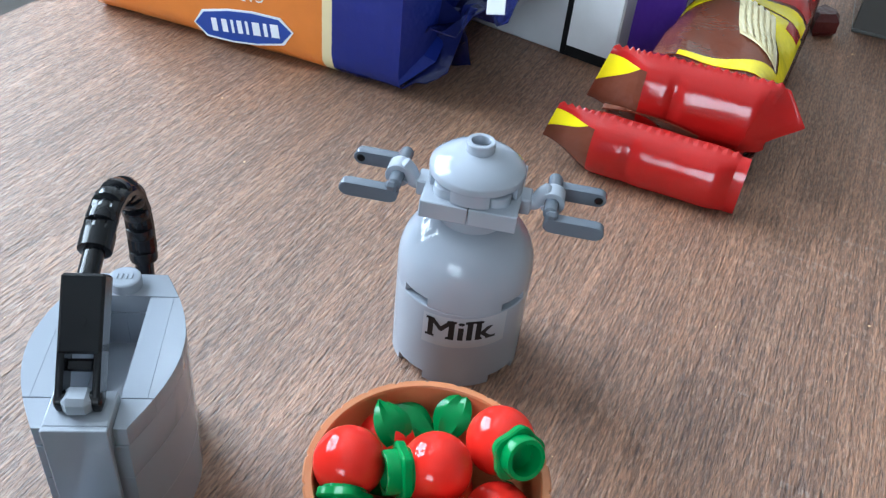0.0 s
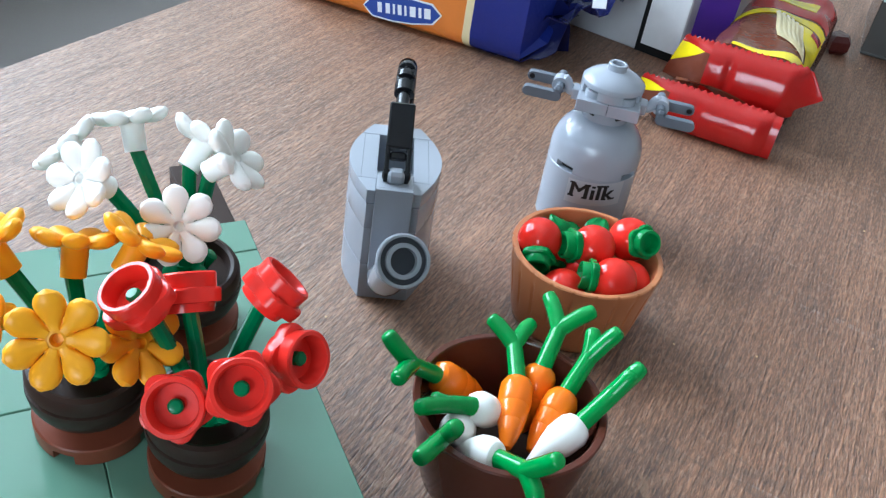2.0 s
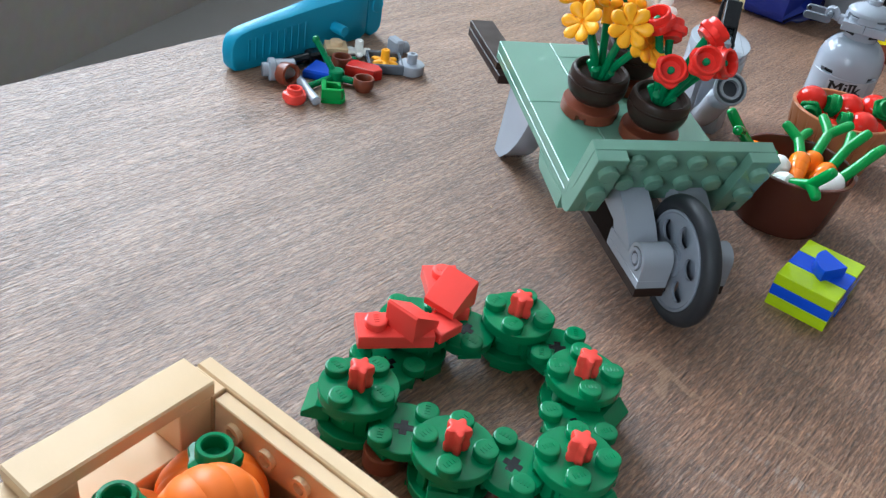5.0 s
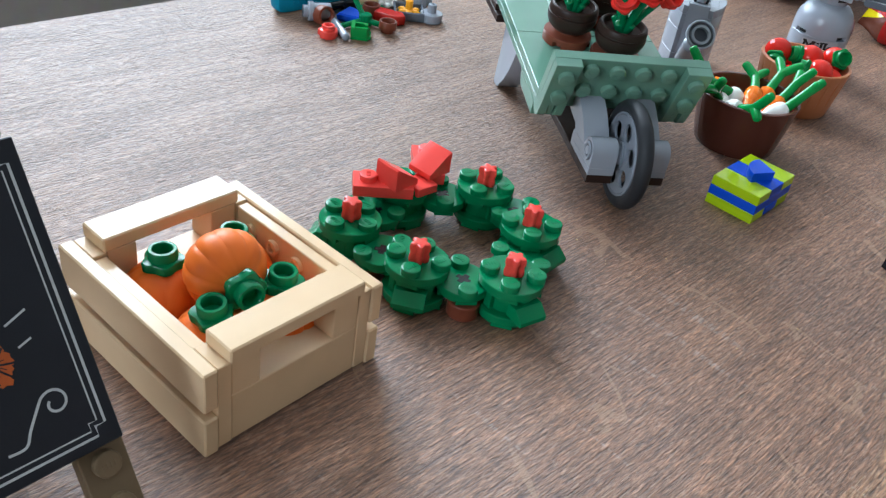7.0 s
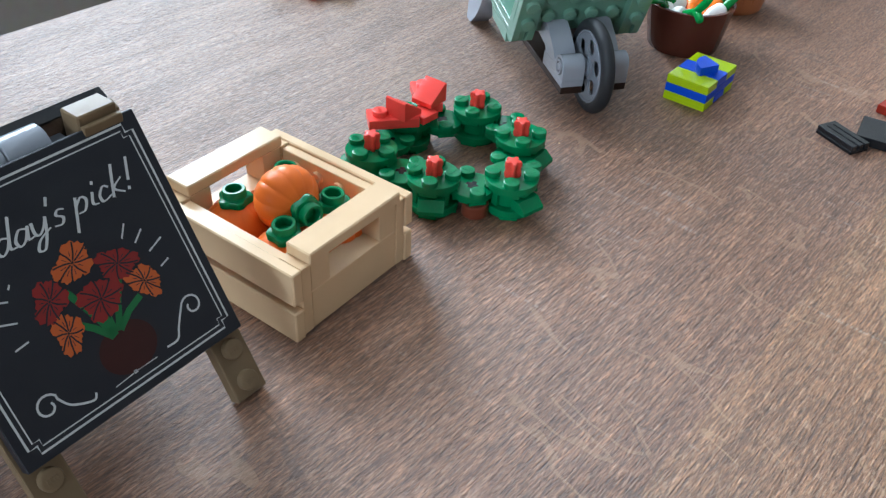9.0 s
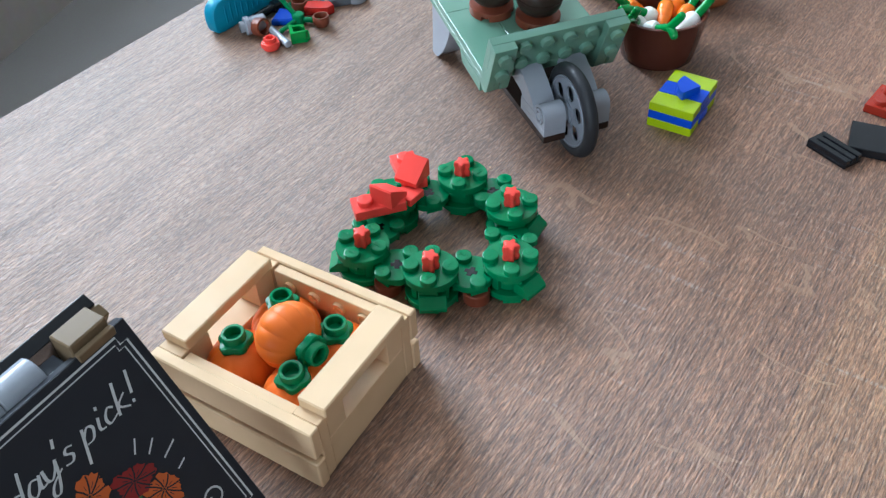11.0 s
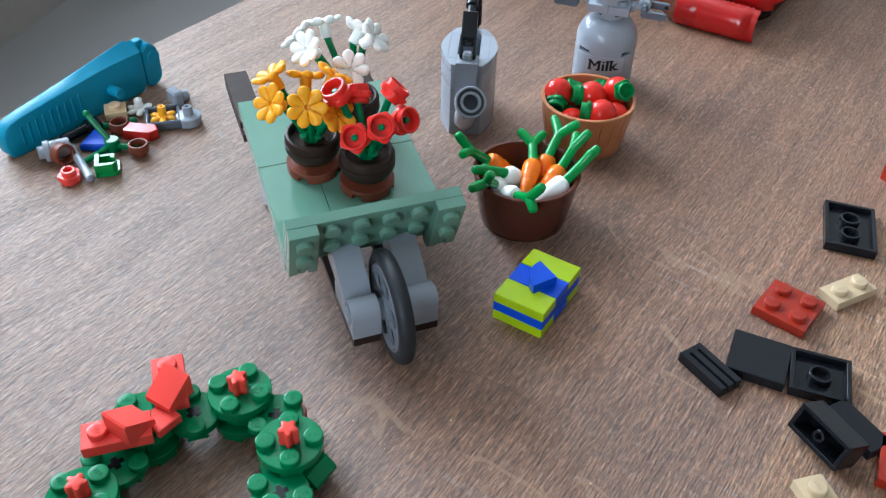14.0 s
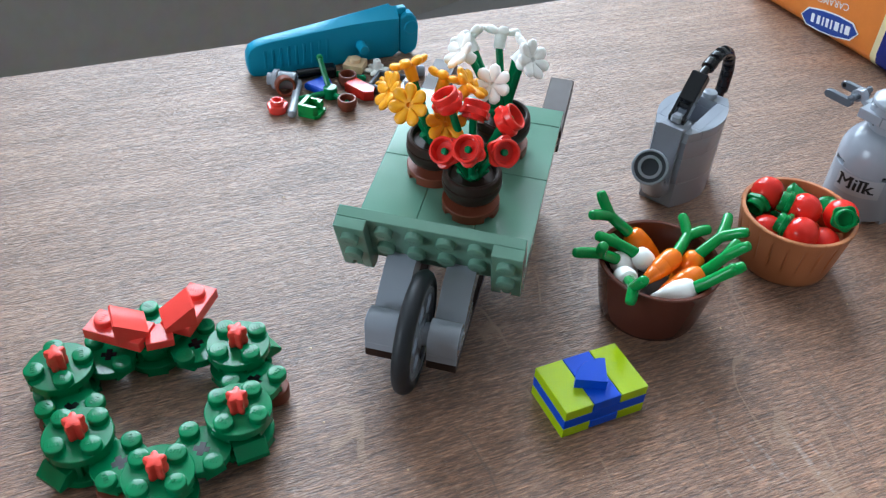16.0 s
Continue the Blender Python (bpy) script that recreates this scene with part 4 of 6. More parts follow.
def daisy(ob, p, d, material, r=5.6):
    b = new_bm()
    mm = T(*p) @ along(d)
    lathe(b, [(0, -4.6), (1.6, -4.6), (1.7, -1.0), (2.0, -0.4), (1.9, 0.25), (0.75, 0.45), (0.55, -0.5), (0, -0.6)], 20, mm)
    for i in range(7):
        k = mm @ RZ(360 / 7 * i)
        rings = []
        for j in range(11):      # a petal: narrow neck, full round end, a shallow crease
            u = j / 10
            swell = 0.5 - 0.5 * math.cos(math.pi * min(1, u / 0.62))
            w = (0.62 + 1.08 * swell) * math.sqrt(max(0.015, 1 - max(0.0, (u - 0.62) / 0.38) ** 2))
            h = (0.62 + 0.42 * swell) * math.sqrt(max(0.02, 1 - max(0.0, (u - 0.66) / 0.34) ** 2))
            x, z = 1.0 + (r - 1.0) * u, 0.1 + 0.8 * u * u
            rings.append(put(b, [(x, w * math.cos(c), z + h * math.sin(c) - (0.16 * math.exp(-(w * math.cos(c) / 0.4) ** 2) * (1 - u) if math.sin(c) > 0 else 0)) for c in [2 * math.pi * q / 14 for q in range(14)]], k))
        for p0, p1 in zip(rings, rings[1:]):
            for q in range(14):
                face(b, [p0[q], p0[(q + 1) % 14], p1[(q + 1) % 14], p1[q]])
        face(b, rings[-1])
    part("flower_head", b, material, ob)


def poppy(ob, p, d):
    b = new_bm()
    mm = T(*p) @ along(d) @ Matrix.Scale(1.14, 4)

    def lobes(a, r, z):
        return r * (1 + 0.10 * math.cos(5 * a)) if r > 3.3 else r
    lathe(b, [(0, -2.2), (2.6, -2.2), (2.8, -1.3), (3.4, -1.2), (3.5, 0.1), (3.35, 0.35), (3.05, 0.4), (3.1, 1.9), (2.95, 2.1), (2.55, 2.1), (2.4, 1.8), (2.2, 0.0), (0, -0.1)], 50, mm, lobes)
    part("flower_head", b, POPPY, ob, "red cup-shaped flower")
    b = new_bm()
    lathe(b, [(0.8, -0.2), (0.8, 0.7), (0.6, 0.95), (0, 1.0)], 14, mm)
    part("flower_heart", b, GREEN, ob, "green flower heart")


def bouquet(name, x, y, label, heads):
    ob = bowl(x, y, name, label)
    for p, d, kind in heads:
        inv = ob.matrix_basis.inverted()
        q = (inv @ (Vector(p) * 0.001)) * 1000
        dd = inv.to_3x3() @ Vector(d).normalized()
        back = q - dd * (4.2 if kind is not None else 1.8)
        stem(ob, (0, 0, 0), back)
        if kind is None:
            poppy(ob, q, dd)
        else:
            daisy(ob, q, dd, kind)
    b = new_bm()
    for i in range(5):
        a = radians(72 * i)
        tube(b, [(1.2 * math.cos(a), 1.2 * math.sin(a), 11.0), (3.6 * math.cos(a), 3.6 * math.sin(a), 14.4)], 1.2, 10)
    lathe(b, [(0, 11.1), (2.6, 11.1), (2.9, 15.0), (2.1, 15.0), (1.8, 13.0), (0, 13.0)], 18)
    part("stem_holder", b, GREEN, ob, "green stem holder")
    return ob


bouquet("flower_pot", -49.9, -7.7, "dark brown toy pot with red cup flowers", [
    ((-48.2, -20.0, 52.2), (0.15, -0.75, 0.62), None), ((-41.0, -19.0, 56.2), (0.25, -0.7, 0.65), None), ((-37.3, -10.4, 54.0), (0.8, -0.35, 0.45), None),
    ((-42.0, -4.6, 58.8), (0.55, 0.45, 0.65), None), ((-55.2, -13.8, 61.2), (-0.35, -0.3, 0.85), None), ((-52.2, -6.6, 57.2), (-0.3, 0.6, 0.75), None)])
bouquet("flower_pot", -67.2, -5.9, "dark brown toy pot with yellow daisies", [
    ((-60.2, -22.0, 60.6), (0.25, -0.8, 0.5), YELLOW), ((-72.2, -18.6, 57.6), (-0.35, -0.75, 0.5), YELLOW), ((-76.0, -9.2, 60.6), (-0.5, 0.0, 0.85), YELLOW),
    ((-69.0, -2.0, 57.5), (-0.1, 0.5, 0.85), YELLOW), ((-61.2, 0.0, 58.2), (0.35, 0.5, 0.75), YELLOW), ((-55.4, -13.8, 54.2), (0.7, -0.3, 0.55), YELLOW)])
bouquet("flower_pot", -62.3, 15.3, "dark brown toy pot with white daisies", [
    ((-71.4, 5.2, 62.0), (-0.4, -0.7, 0.6), WHITE), ((-72.6, 22.0, 62.2), (-0.3, 0.4, 0.88), WHITE), ((-54.6, 15.6, 63.4), (0.75, 0.1, 0.6), WHITE),
    ((-58.4, 5.4, 57.6), (0.2, -0.75, 0.6), WHITE), ((-78.5, 14.6, 60.4), (-0.75, 0.0, 0.7), WHITE), ((-60.5, 20.0, 62.4), (0.3, 0.7, 0.65), WHITE)])

# ---- crate of pumpkins ----
CRM = (-83.4, -160.0)
CRZ = -15.4
crate = thing("crate", *CRM, 0, CRZ, "cream toy brick crate filled with pumpkins", "toy crate")
for sy in (-1, 1):
    for z0, z1 in ((0.0, 9.4), (11.6, 21.2)):
        b = new_bm()
        cbox(b, (-25.9, sy * 19.05, z0), (24, sy * 22.2, z1), 0.35)
        part("side_slat", b, CREAM, crate)
    for x0, x1 in ((-25.6, -18.0), (16.2, 23.6)):
        b = new_bm()
        cbox(b, (x0, sy * 15.85, 0.4), (x1, sy * 19.0, 21.0), 0.2)
        part("corner_post", b, CREAM, crate)
    b = new_bm()
    cbox(b, (-17.8, sy * 16.2, 12.2), (16.0, sy * 19.0, 20.4), 0.2)
    for i in range(4):
        lathe(b, [(1.9, 0), (1.9, 1.0), (1.2, 1.0), (1.1, 0.1), (0, 0.1)], 18, T(-12.5 + 8 * i, sy * 16.2, 16.4) @ RX(90 * sy))
    part("inner_rail", b, CREAM, crate)
for sx in (-1, 1):
    x0, x1 = (16.2, 23.4) if sx > 0 else (-25.5, -18.0)
    b = new_bm()
    cbox(b, (x0, -15.8, 0.4), (x1, 15.8, 12.2), 0.2)
    part("end_wall", b, CREAM, crate)
    for sy in (-1, 1):
        b = new_bm()
        lo, hi = (9.2, 15.8) if sy > 0 else (-15.8, -9.2)
        cbox(b, (x0, lo, 12.25), (x1, hi, 21.0), 0.2)
        part("end_post", b, CREAM, crate)
    b = new_bm()
    cbox(b, (x0 - (0.5 if sx < 0 else -0.2), -16.6, 21.1), (x1 + (0.9 if sx > 0 else 0.2), 16.6, 24.4), 0.35)
    part("end_rail", b, CREAM, crate)
b = new_bm()
cbox(b, (-18.0, -15.8, 0.3), (16.2, 15.8, 2.6), 0.2)
part("bottom", b, CREAM, crate)


def pumpkin(x, y, z, d, label, size=9.3):
    ob = thing("pumpkin", x, y, z, 0, label, "toy pumpkin", "pumpkins in the crate")
    b = new_bm()
    mm = along(d)

    def ribs(a, r, z):
        return r * (1 - 0.045 * (1 - abs(math.sin(5.5 * a))) ** 2)
    ball(b, (0, 0, 0), size, 88, 18, mm, 0.86, ribs)
    part("fruit", b, ORANGE, ob)
    b = new_bm()

    def lobes(a, r, z):
        return r * (1 + 0.10 * math.cos(5 * a)) if r > 3.4 and z < 9.45 else r
    lathe(b, [(0, 6.4), (3.2, 6.4), (3.5, 7.2), (4.15, 7.5), (4.25, 9.0), (4.0, 9.4), (3.1, 9.5), (3.05, 11.3), (2.85, 11.6), (2.2, 11.6), (2.0, 11.3), (2.0, 9.0), (0, 9.0)], 50, mm, lobes)
    part("stalk", b, GREEN, ob, "green ring stalk")
    return ob


PK = "ribbed orange toy pumpkin with a green ring stalk"
for x, y, z, d in ((-82.6, -161.0, 21.4, (0.88, -0.42, 0.05)), (-95.6, -164.4, 10.8, (-0.05, 0.02, 1)), (-77.4, -170.6, 10.8, (0, -0.1, 1)),
                   (-73.0, -155.4, 10.8, (0.05, 0.02, 1)), (-89.4, -150.4, 11.0, (0, 0.08, 1))):
    pumpkin(x, y, z, d, PK, 8.7 if z > 15 else 9.3)

# ---- wreath ----
WC = (-59.4, -99.4)
SPOTS = [(-79.0, -91.5), (-60.0, -77.2), (-41.8, -88.2), (-37.2, -111.2), (-58.2, -120.2), (-80.4, -115.0)]   # bow first, then round
wreath = thing("wreath", *WC, 0, 0, "green toy brick wreath with red berries and a bow", "toy wreath")
SPIN = (20, 47, -21, -29, -35, 33)      # each round plate is turned its own way
LEAFWAY = (0, 95, -15, -30, -72, 195)
OUT = Matrix(((1, 0, 0, 0), (0, 0, 1, 0), (0, 1, 0, 0), (0, 0, 0, 1)))   # outline (x, z) drawn out along y
UPPER = 7.7
for i in range(6):
    px, py = SPOTS[i][0] - WC[0], SPOTS[i][1] - WC[1]
    c = T(px, py, 0)
    turn = c @ RZ(SPIN[i])
    b = new_bm()
    round_plate(b, 7.9, 0.05, 3.2, turn)
    part("lower_plate", b, GREEN, wreath)
    b = new_bm()
    lathe(b, [(0, 3.25), (5.4, 3.25), (5.5, 3.4), (5.5, UPPER - 0.1), (0, UPPER - 0.1)], 28, turn)
    for q in range(4):
        cbox(b, (4.6, -1.2, 3.25), (6.6, 1.2, UPPER - 0.1), 0.15, turn @ RZ(90 * q))
    part("middle_plate", b, GREEN, wreath)
    if i:
        b = new_bm()
        prism(b, [(4.6, 3.3), (10.3, 3.3), (10.3, 4.5), (7.6, 6.9), (4.6, 6.9)], -3.9, 3.9, c @ RZ(LEAFWAY[i]) @ OUT, 0.15)
        part("leaf_slope", b, GREEN, wreath, "green leaf wedge")
    b = new_bm()
    round_plate(b, 7.95, UPPER, UPPER + 3.2, turn)
    for sx, sy in ((-4, -4), (4, -4), (4, 4), (-4, 4)):
        stud(b, sx, sy, UPPER + 3.2, turn @ T(sx, sy, 0) @ RZ(25 * i) @ T(-sx, -sy, 0))
    part("upper_plate", b, GREEN, wreath)
    if i:
        b = new_bm()

        def lobed(a, r, z):
            return r * (1 + 0.22 * math.cos(5 * a)) if r > 1 else r
        lathe(b, [(0, 0), (1.95, 0), (2.1, 0.5), (2.15, 1.6), (1.95, 2.5), (1.95, 2.9), (2.15, 3.6), (2.15, 4.7), (1.95, 5.2), (1.4, 5.4), (0, 5.3)], 50, turn @ T(0, 0, UPPER + 3.15) @ RZ(12 * i), lobed)
        part("berry", b, BERRY, wreath, "red lobed berry peg")
for i in range(6):
    (x0, y0), (x1, y1) = SPOTS[i], SPOTS[(i + 1) % 6]
    px, py = (x0 + x1) / 2 - WC[0], (y0 + y1) / 2 - WC[1]
    if i == 1:      # this link stands out of the ring
        px, py = px + 1.3, py + 3.4
    a = math.degrees(math.atan2(py, px))
    c = T(px, py, 0) @ RZ(a + 45)
    b = new_bm()
    round_plate(b, 6.7, 4.3, 7.45, c)
    for sx, sy in ((-4, 4), (4, -4)):
        stud(b, sx, sy, 7.45, c)
    link = part("link_plate", b, GREEN, wreath)
    # the plate isn't pierced: a black cross stands for the hole's shade
    b = new_bm()
    for wide, deep in ((1.9, 0.75), (0.75, 1.9)):
        cbox(b, (-wide, -deep, 7.2), (wide, deep, 7.48 + 0.01 * deep), 0.05, c)
    part("axle_hole_shade", b, BLACK, link, "painted shade of a cross-shaped axle hole")
    if i in (1, 3, 4, 5):
        b = new_bm()
        lathe(b, [(0, 0.05), (3.6, 0.05), (3.95, 0.5), (3.95, 3.9), (3.7, 4.25), (0, 4.25)], 24, T(px * 1.2, py * 1.2, 0))
        part("foot", b, BROWN, wreath, "reddish brown round foot")
b = new_bm()
cbox(b, (-3.4, -3.4, 10.92), (3.4, 3.4, 13.4), 0.2, T(-73.2 - WC[0], -91.9 - WC[1], 0) @ RZ(-22))
bow = part("bow_knot", b, SIGNALRED, wreath, "red bow knot")
for x, y, turn, sx, sy, slant in ((-84.5, -100.4, 122.7, -78.2, -96.4, 162.5), (-79.2, -77.5, 33.5, -74.2, -85.4, -15.7)):
    mm = T(x + 0.4 - WC[0], y - 0.5 - WC[1], 10.93 + (0.03 if slant < 0 else 0)) @ RZ(turn)
    b = new_bm()
    cbox(b, (-3.95, -11.9, 0), (3.95, 3.95, 3.2), 0.18, mm)
    stud(b, 0, 0, 3.2, mm)
    part("bow_plate", b, SIGNALRED, bow)
    b = new_bm()
    prism(b, [(-4, 12.9), (4, 12.9), (4, 18.9), (3.5, 19.3), (-4, 14.4)], -3.95, 3.95, T(sx + 0.4 - WC[0], sy - 0.5 - WC[1], 1.0) @ RZ(slant) @ SIDE, 0.12)
    part("bow_slope", b, SIGNALRED, bow)

# ---- chalkboard sign ----
SGN = (-72.0, -228.9)
TILTB = 30.0
sign = thing("chalkboard_sign", *SGN, 0, 74, "black chalkboard easel sign on dark tan legs", "toy sign")
LEAN_M = RX(-TILTB) @ RX(90)      # x across, y up the board, z towards the reader
REAR_M = T(0, 37.6, 58.6) @ RX(-60)
b = new_bm()
cbox(b, (-25.75, 17.84, 0.2), (25.75, 69.3, 3.3), 0.2, LEAN_M)
board = part("board", b, BOARD, sign, "black board with white and floral print")
for sx in (-1, 1):
    b = new_bm()
    cbox(b, (sx * 22.4 - 4.1, 1.9, -3.1), (sx * 22.4 + 4.1, 68.6, 0.1), 0.25, LEAN_M)
    for s in (5.8, 13.9):
        stud(b, sx * 22.4, s, 0.1, LEAN_M)
    part("front_leg", b, DKTAN, sign, "dark tan studded leg")
    b = new_bm()
    cbox(b, (sx * 22.4 - 4.1, -1.0, 0), (sx * 22.4 + 4.1, 67.5, 3.0), 0.25, REAR_M)
    part("rear_leg", b, DKTAN, sign, "dark tan rear leg")
    b = new_bm()
    cbox(b, (sx * 18.6 - 4.4, 32.6, 57.0), (sx * 18.6 + 4.4, 38.4, 64.0), 0.3)
    cbox(b, (sx * 18.6 - 4.4, 31.0, 57.0), (sx * 18.6 + 4.4, 32.4, 62.2), 0.2)
    part("leg_hinge", b, DKTAN, sign, "dark tan hinge block")
b = new_bm()
cbox(b, (-25.75, -1.5, 3.1), (25.75, 50.0, 6.2), 0.2, REAR_M)
part("rear_board", b, BLACK, sign, "plain black rear board")
b = new_bm()
cbox(b, (-14.0, 34.0, 53.0), (14.0, 40.0, 58.2), 0.3)
part("hinge_core", b, DKGREY, sign, "dark grey hinge strip")
for x0 in (-9.1, 0.1):
    b = new_bm()
    lathe(b, [(0, 0), (3.8, 0), (4.1, 0.3), (4.1, 8.7), (3.8, 9.0), (0, 9.0)], 28, T(x0, 38.0, 58.8) @ RY(90))
    part("hinge_barrel", b, GREY, sign, "light grey hinge barrel")
PRINT = LEAN_M @ T(0, 17.84, 3.36) @ Matrix.Diagonal((1.073, 1.073, 1, 1))


def strip(b, pts, w, closed=False, z=0.0):
    """A flat painted line of width w."""
    pts = [Vector((x, y, 0)) for x, y in pts]
    n = len(pts)
    L, R = [], []
    for i in range(n):
        p0, p1 = (pts[i - 1], pts[(i + 1) % n]) if closed else (pts[max(i - 1, 0)], pts[min(i + 1, n - 1)])
        d = (p1 - p0).normalized()
        s = Vector((-d.y, d.x, 0)) * w / 2
        L.append(put(b, [pts[i] + s + Vector((0, 0, z))], PRINT)[0])
        R.append(put(b, [pts[i] - s + Vector((0, 0, z))], PRINT)[0])
    for i in range(n if closed else n - 1):
        j = (i + 1) % n
        face(b, [R[i], R[j], L[j], L[i]])


def stepped(e, k):
    x, y0, y1 = 24 - e, e, 48 - e
    return [(-x + k, y0), (x - k, y0), (x - k, y0 + k), (x, y0 + k), (x, y1 - k), (x - k, y1 - k), (x - k, y1), (-x + k, y1), (-x + k, y1 - k), (-x, y1 - k), (-x, y0 + k), (-x + k, y0 + k)]


b = new_bm()
strip(b, stepped(1.9, 1.6), 0.42, True)
strip(b, stepped(3.0, 1.3), 0.26, True)
part("border", b, CHALK, board, "white double border line")
b = new_bm()
for cx, cy, r, k, tail in ((16.4, 9.6, 2.3, 1, [(8.0, 5.2), (10.6, 5.3), (12.0, 7.4), (14.2, 10.4)]), (-15.8, 8.2, 2.4, -1, [(-7.6, 5.6), (-8.6, 4.6), (-12.2, 6.2), (-13.8, 8.6)])):
    pts = [(cx + r * (1 - i / 30) * math.cos(radians(k * -20 * i + (160 if k > 0 else 10))), cy + r * (1 - i / 30) * math.sin(radians(k * -20 * i + (160 if k > 0 else 10)))) for i in range(20)]
    strip(b, [(p.x, p.y) for p in bend([(x, y, 0) for x, y in tail])] + pts[1:], 0.42)
strip(b, [(-4.1, 4.3), (0, 4.6)], 0.2)
strip(b, [(1.0, 4.7), (5.4, 4.7)], 0.2)
strip(b, [(0.1, 4.7), (0.9, 4.7)], 0.7)
part("swirl", b, CHALK, board, "white painted swirl")
b = new_bm()
for x0, y0, x1, y1 in ((11.9, 29.8, 10.2, 27.5), (14.4, 27.4, 12.1, 25.6), (17.2, 24.2, 13.8, 22.9), (16.6, 20.0, 14.5, 19.3), (-11.0, 29.9, -11.6, 29.2), (-12.6, 27.4, -14.0, 28.0), (-13.0, 23.5, -15.8, 24.6), (-13.0, 19.8, -15.7, 19.5)):
    b = new_bm()
    strip(b, [(x0, y0), (x1, y1)], 0.34)
    part("ray", b, CHALK, board, "short white ray")
b = new_bm()
ABC = {      # strokes of a brush hand: x-height 1, and how far to the next letter
    "T": (1.2, [[(0, 1.72), (0.7, 1.9), (1.5, 2.02)], [(0.9, 1.95), (0.7, 1.0), (0.55, 0)]]),
    "o": (0.92, [[(0.45, 0.95), (0.1, 0.75), (0.05, 0.25), (0.35, 0), (0.7, 0.3), (0.7, 0.75), (0.45, 0.97), (0.7, 0.8), (1.0, 0.85)]]),
    "d": (1.06, [[(0.75, 0.85), (0.35, 0.95), (0.05, 0.4), (0.25, 0), (0.6, 0.25), (0.85, 0.9)], [(1.05, 2.0), (0.86, 1.0), (0.76, 0.2), (1.08, 0.1)]]),
    "a": (1.04, [[(0.75, 0.85), (0.35, 0.95), (0.05, 0.4), (0.25, 0), (0.6, 0.25), (0.85, 0.92)], [(0.86, 0.95), (0.76, 0.2), (1.08, 0.2)]]),
    "y": (1.0, [[(0.05, 0.95), (0.1, 0.3), (0.35, 0.1), (0.7, 0.5), (0.87, 0.95)], [(0.87, 0.95), (0.72, 0), (0.4, -0.85), (0.05, -0.75), (0.3, -0.2), (1.0, 0.2)]]),
    "'": (0.3, [[(0.22, 2.0), (0.1, 1.55)]]),
    "s": (0.8, [[(0.68, 0.88), (0.35, 0.97), (0.2, 0.7), (0.55, 0.4), (0.4, 0.04), (0.0, 0.1)]]),
    " ": (0.5, []),
    "p": (1.0, [[(0.2, 1.1), (0.05, 0.2), (-0.15, -0.95)], [(0.12, 0.55), (0.5, 1.0), (0.8, 0.72), (0.6, 0.15), (0.2, 0.1)]]),
    "i": (0.55, [[(0.25, 0.92), (0.15, 0.25), (0.45, 0.1)], [(0.36, 1.42), (0.4, 1.56)]]),
    "c": (0.8, [[(0.7, 0.8), (0.4, 0.97), (0.1, 0.5), (0.25, 0.05), (0.8, 0.22)]]),
    "k": (0.95, [[(0.42, 2.0), (0.25, 1.0), (0.1, 0)], [(0.8, 0.98), (0.25, 0.5), (0.85, 0.0)]]),
    "!": (0.5, [[(0.5, 2.0), (0.3, 0.6)], [(0.22, 0.14), (0.2, 0.0)]]),
}
WORDS = "Today's pick!"
long = sum(ABC[c][0] for c in WORDS)
pen = 0.0
lift = 0.0
for c in WORDS:
    for line in ABC[c][1]:
        pts = [(p.x, p.y) for p in bend([(x, y, 0) for x, y in line], 6)]
        pts = [(-17.2 + 34.2 * (pen + x) / long + 0.55 * y, 34.4 + 2.75 * y + 0.6 * pen / long) for x, y in pts]
        for (ax, ay), (cx, cy) in zip(pts, pts[1:]):      # thick on the way down, thin across
            n = math.hypot(cx - ax, cy - ay) or 1
            wide = 0.26 + 0.34 * (abs(cy - ay) / n) ** 2
            lift += 0.0004
            ex, ey = (cx - ax) / n * 0.12, (cy - ay) / n * 0.12
            strip(b, [(ax - ex, ay - ey), (cx + ex, cy + ey)], wide, False, lift)
    pen += ABC[c][0]
part("lettering", b, CHALK, board, "white slanting words")


def painted_disc(b, cx, cy, rx, ry, n, lobes, z):
    c = put(b, [(cx, cy, z)], PRINT)[0]
    ring = put(b, [(cx + rx * (1 + 0.16 * math.cos(lobes * 2 * math.pi * i / n)) * math.cos(2 * math.pi * i / n), cy + ry * (1 + 0.16 * math.cos(lobes * 2 * math.pi * i / n)) * math.sin(2 * math.pi * i / n), z) for i in range(n)], PRINT)
    for i in range(n):
        face(b, [c, ring[i], ring[(i + 1) % n]])


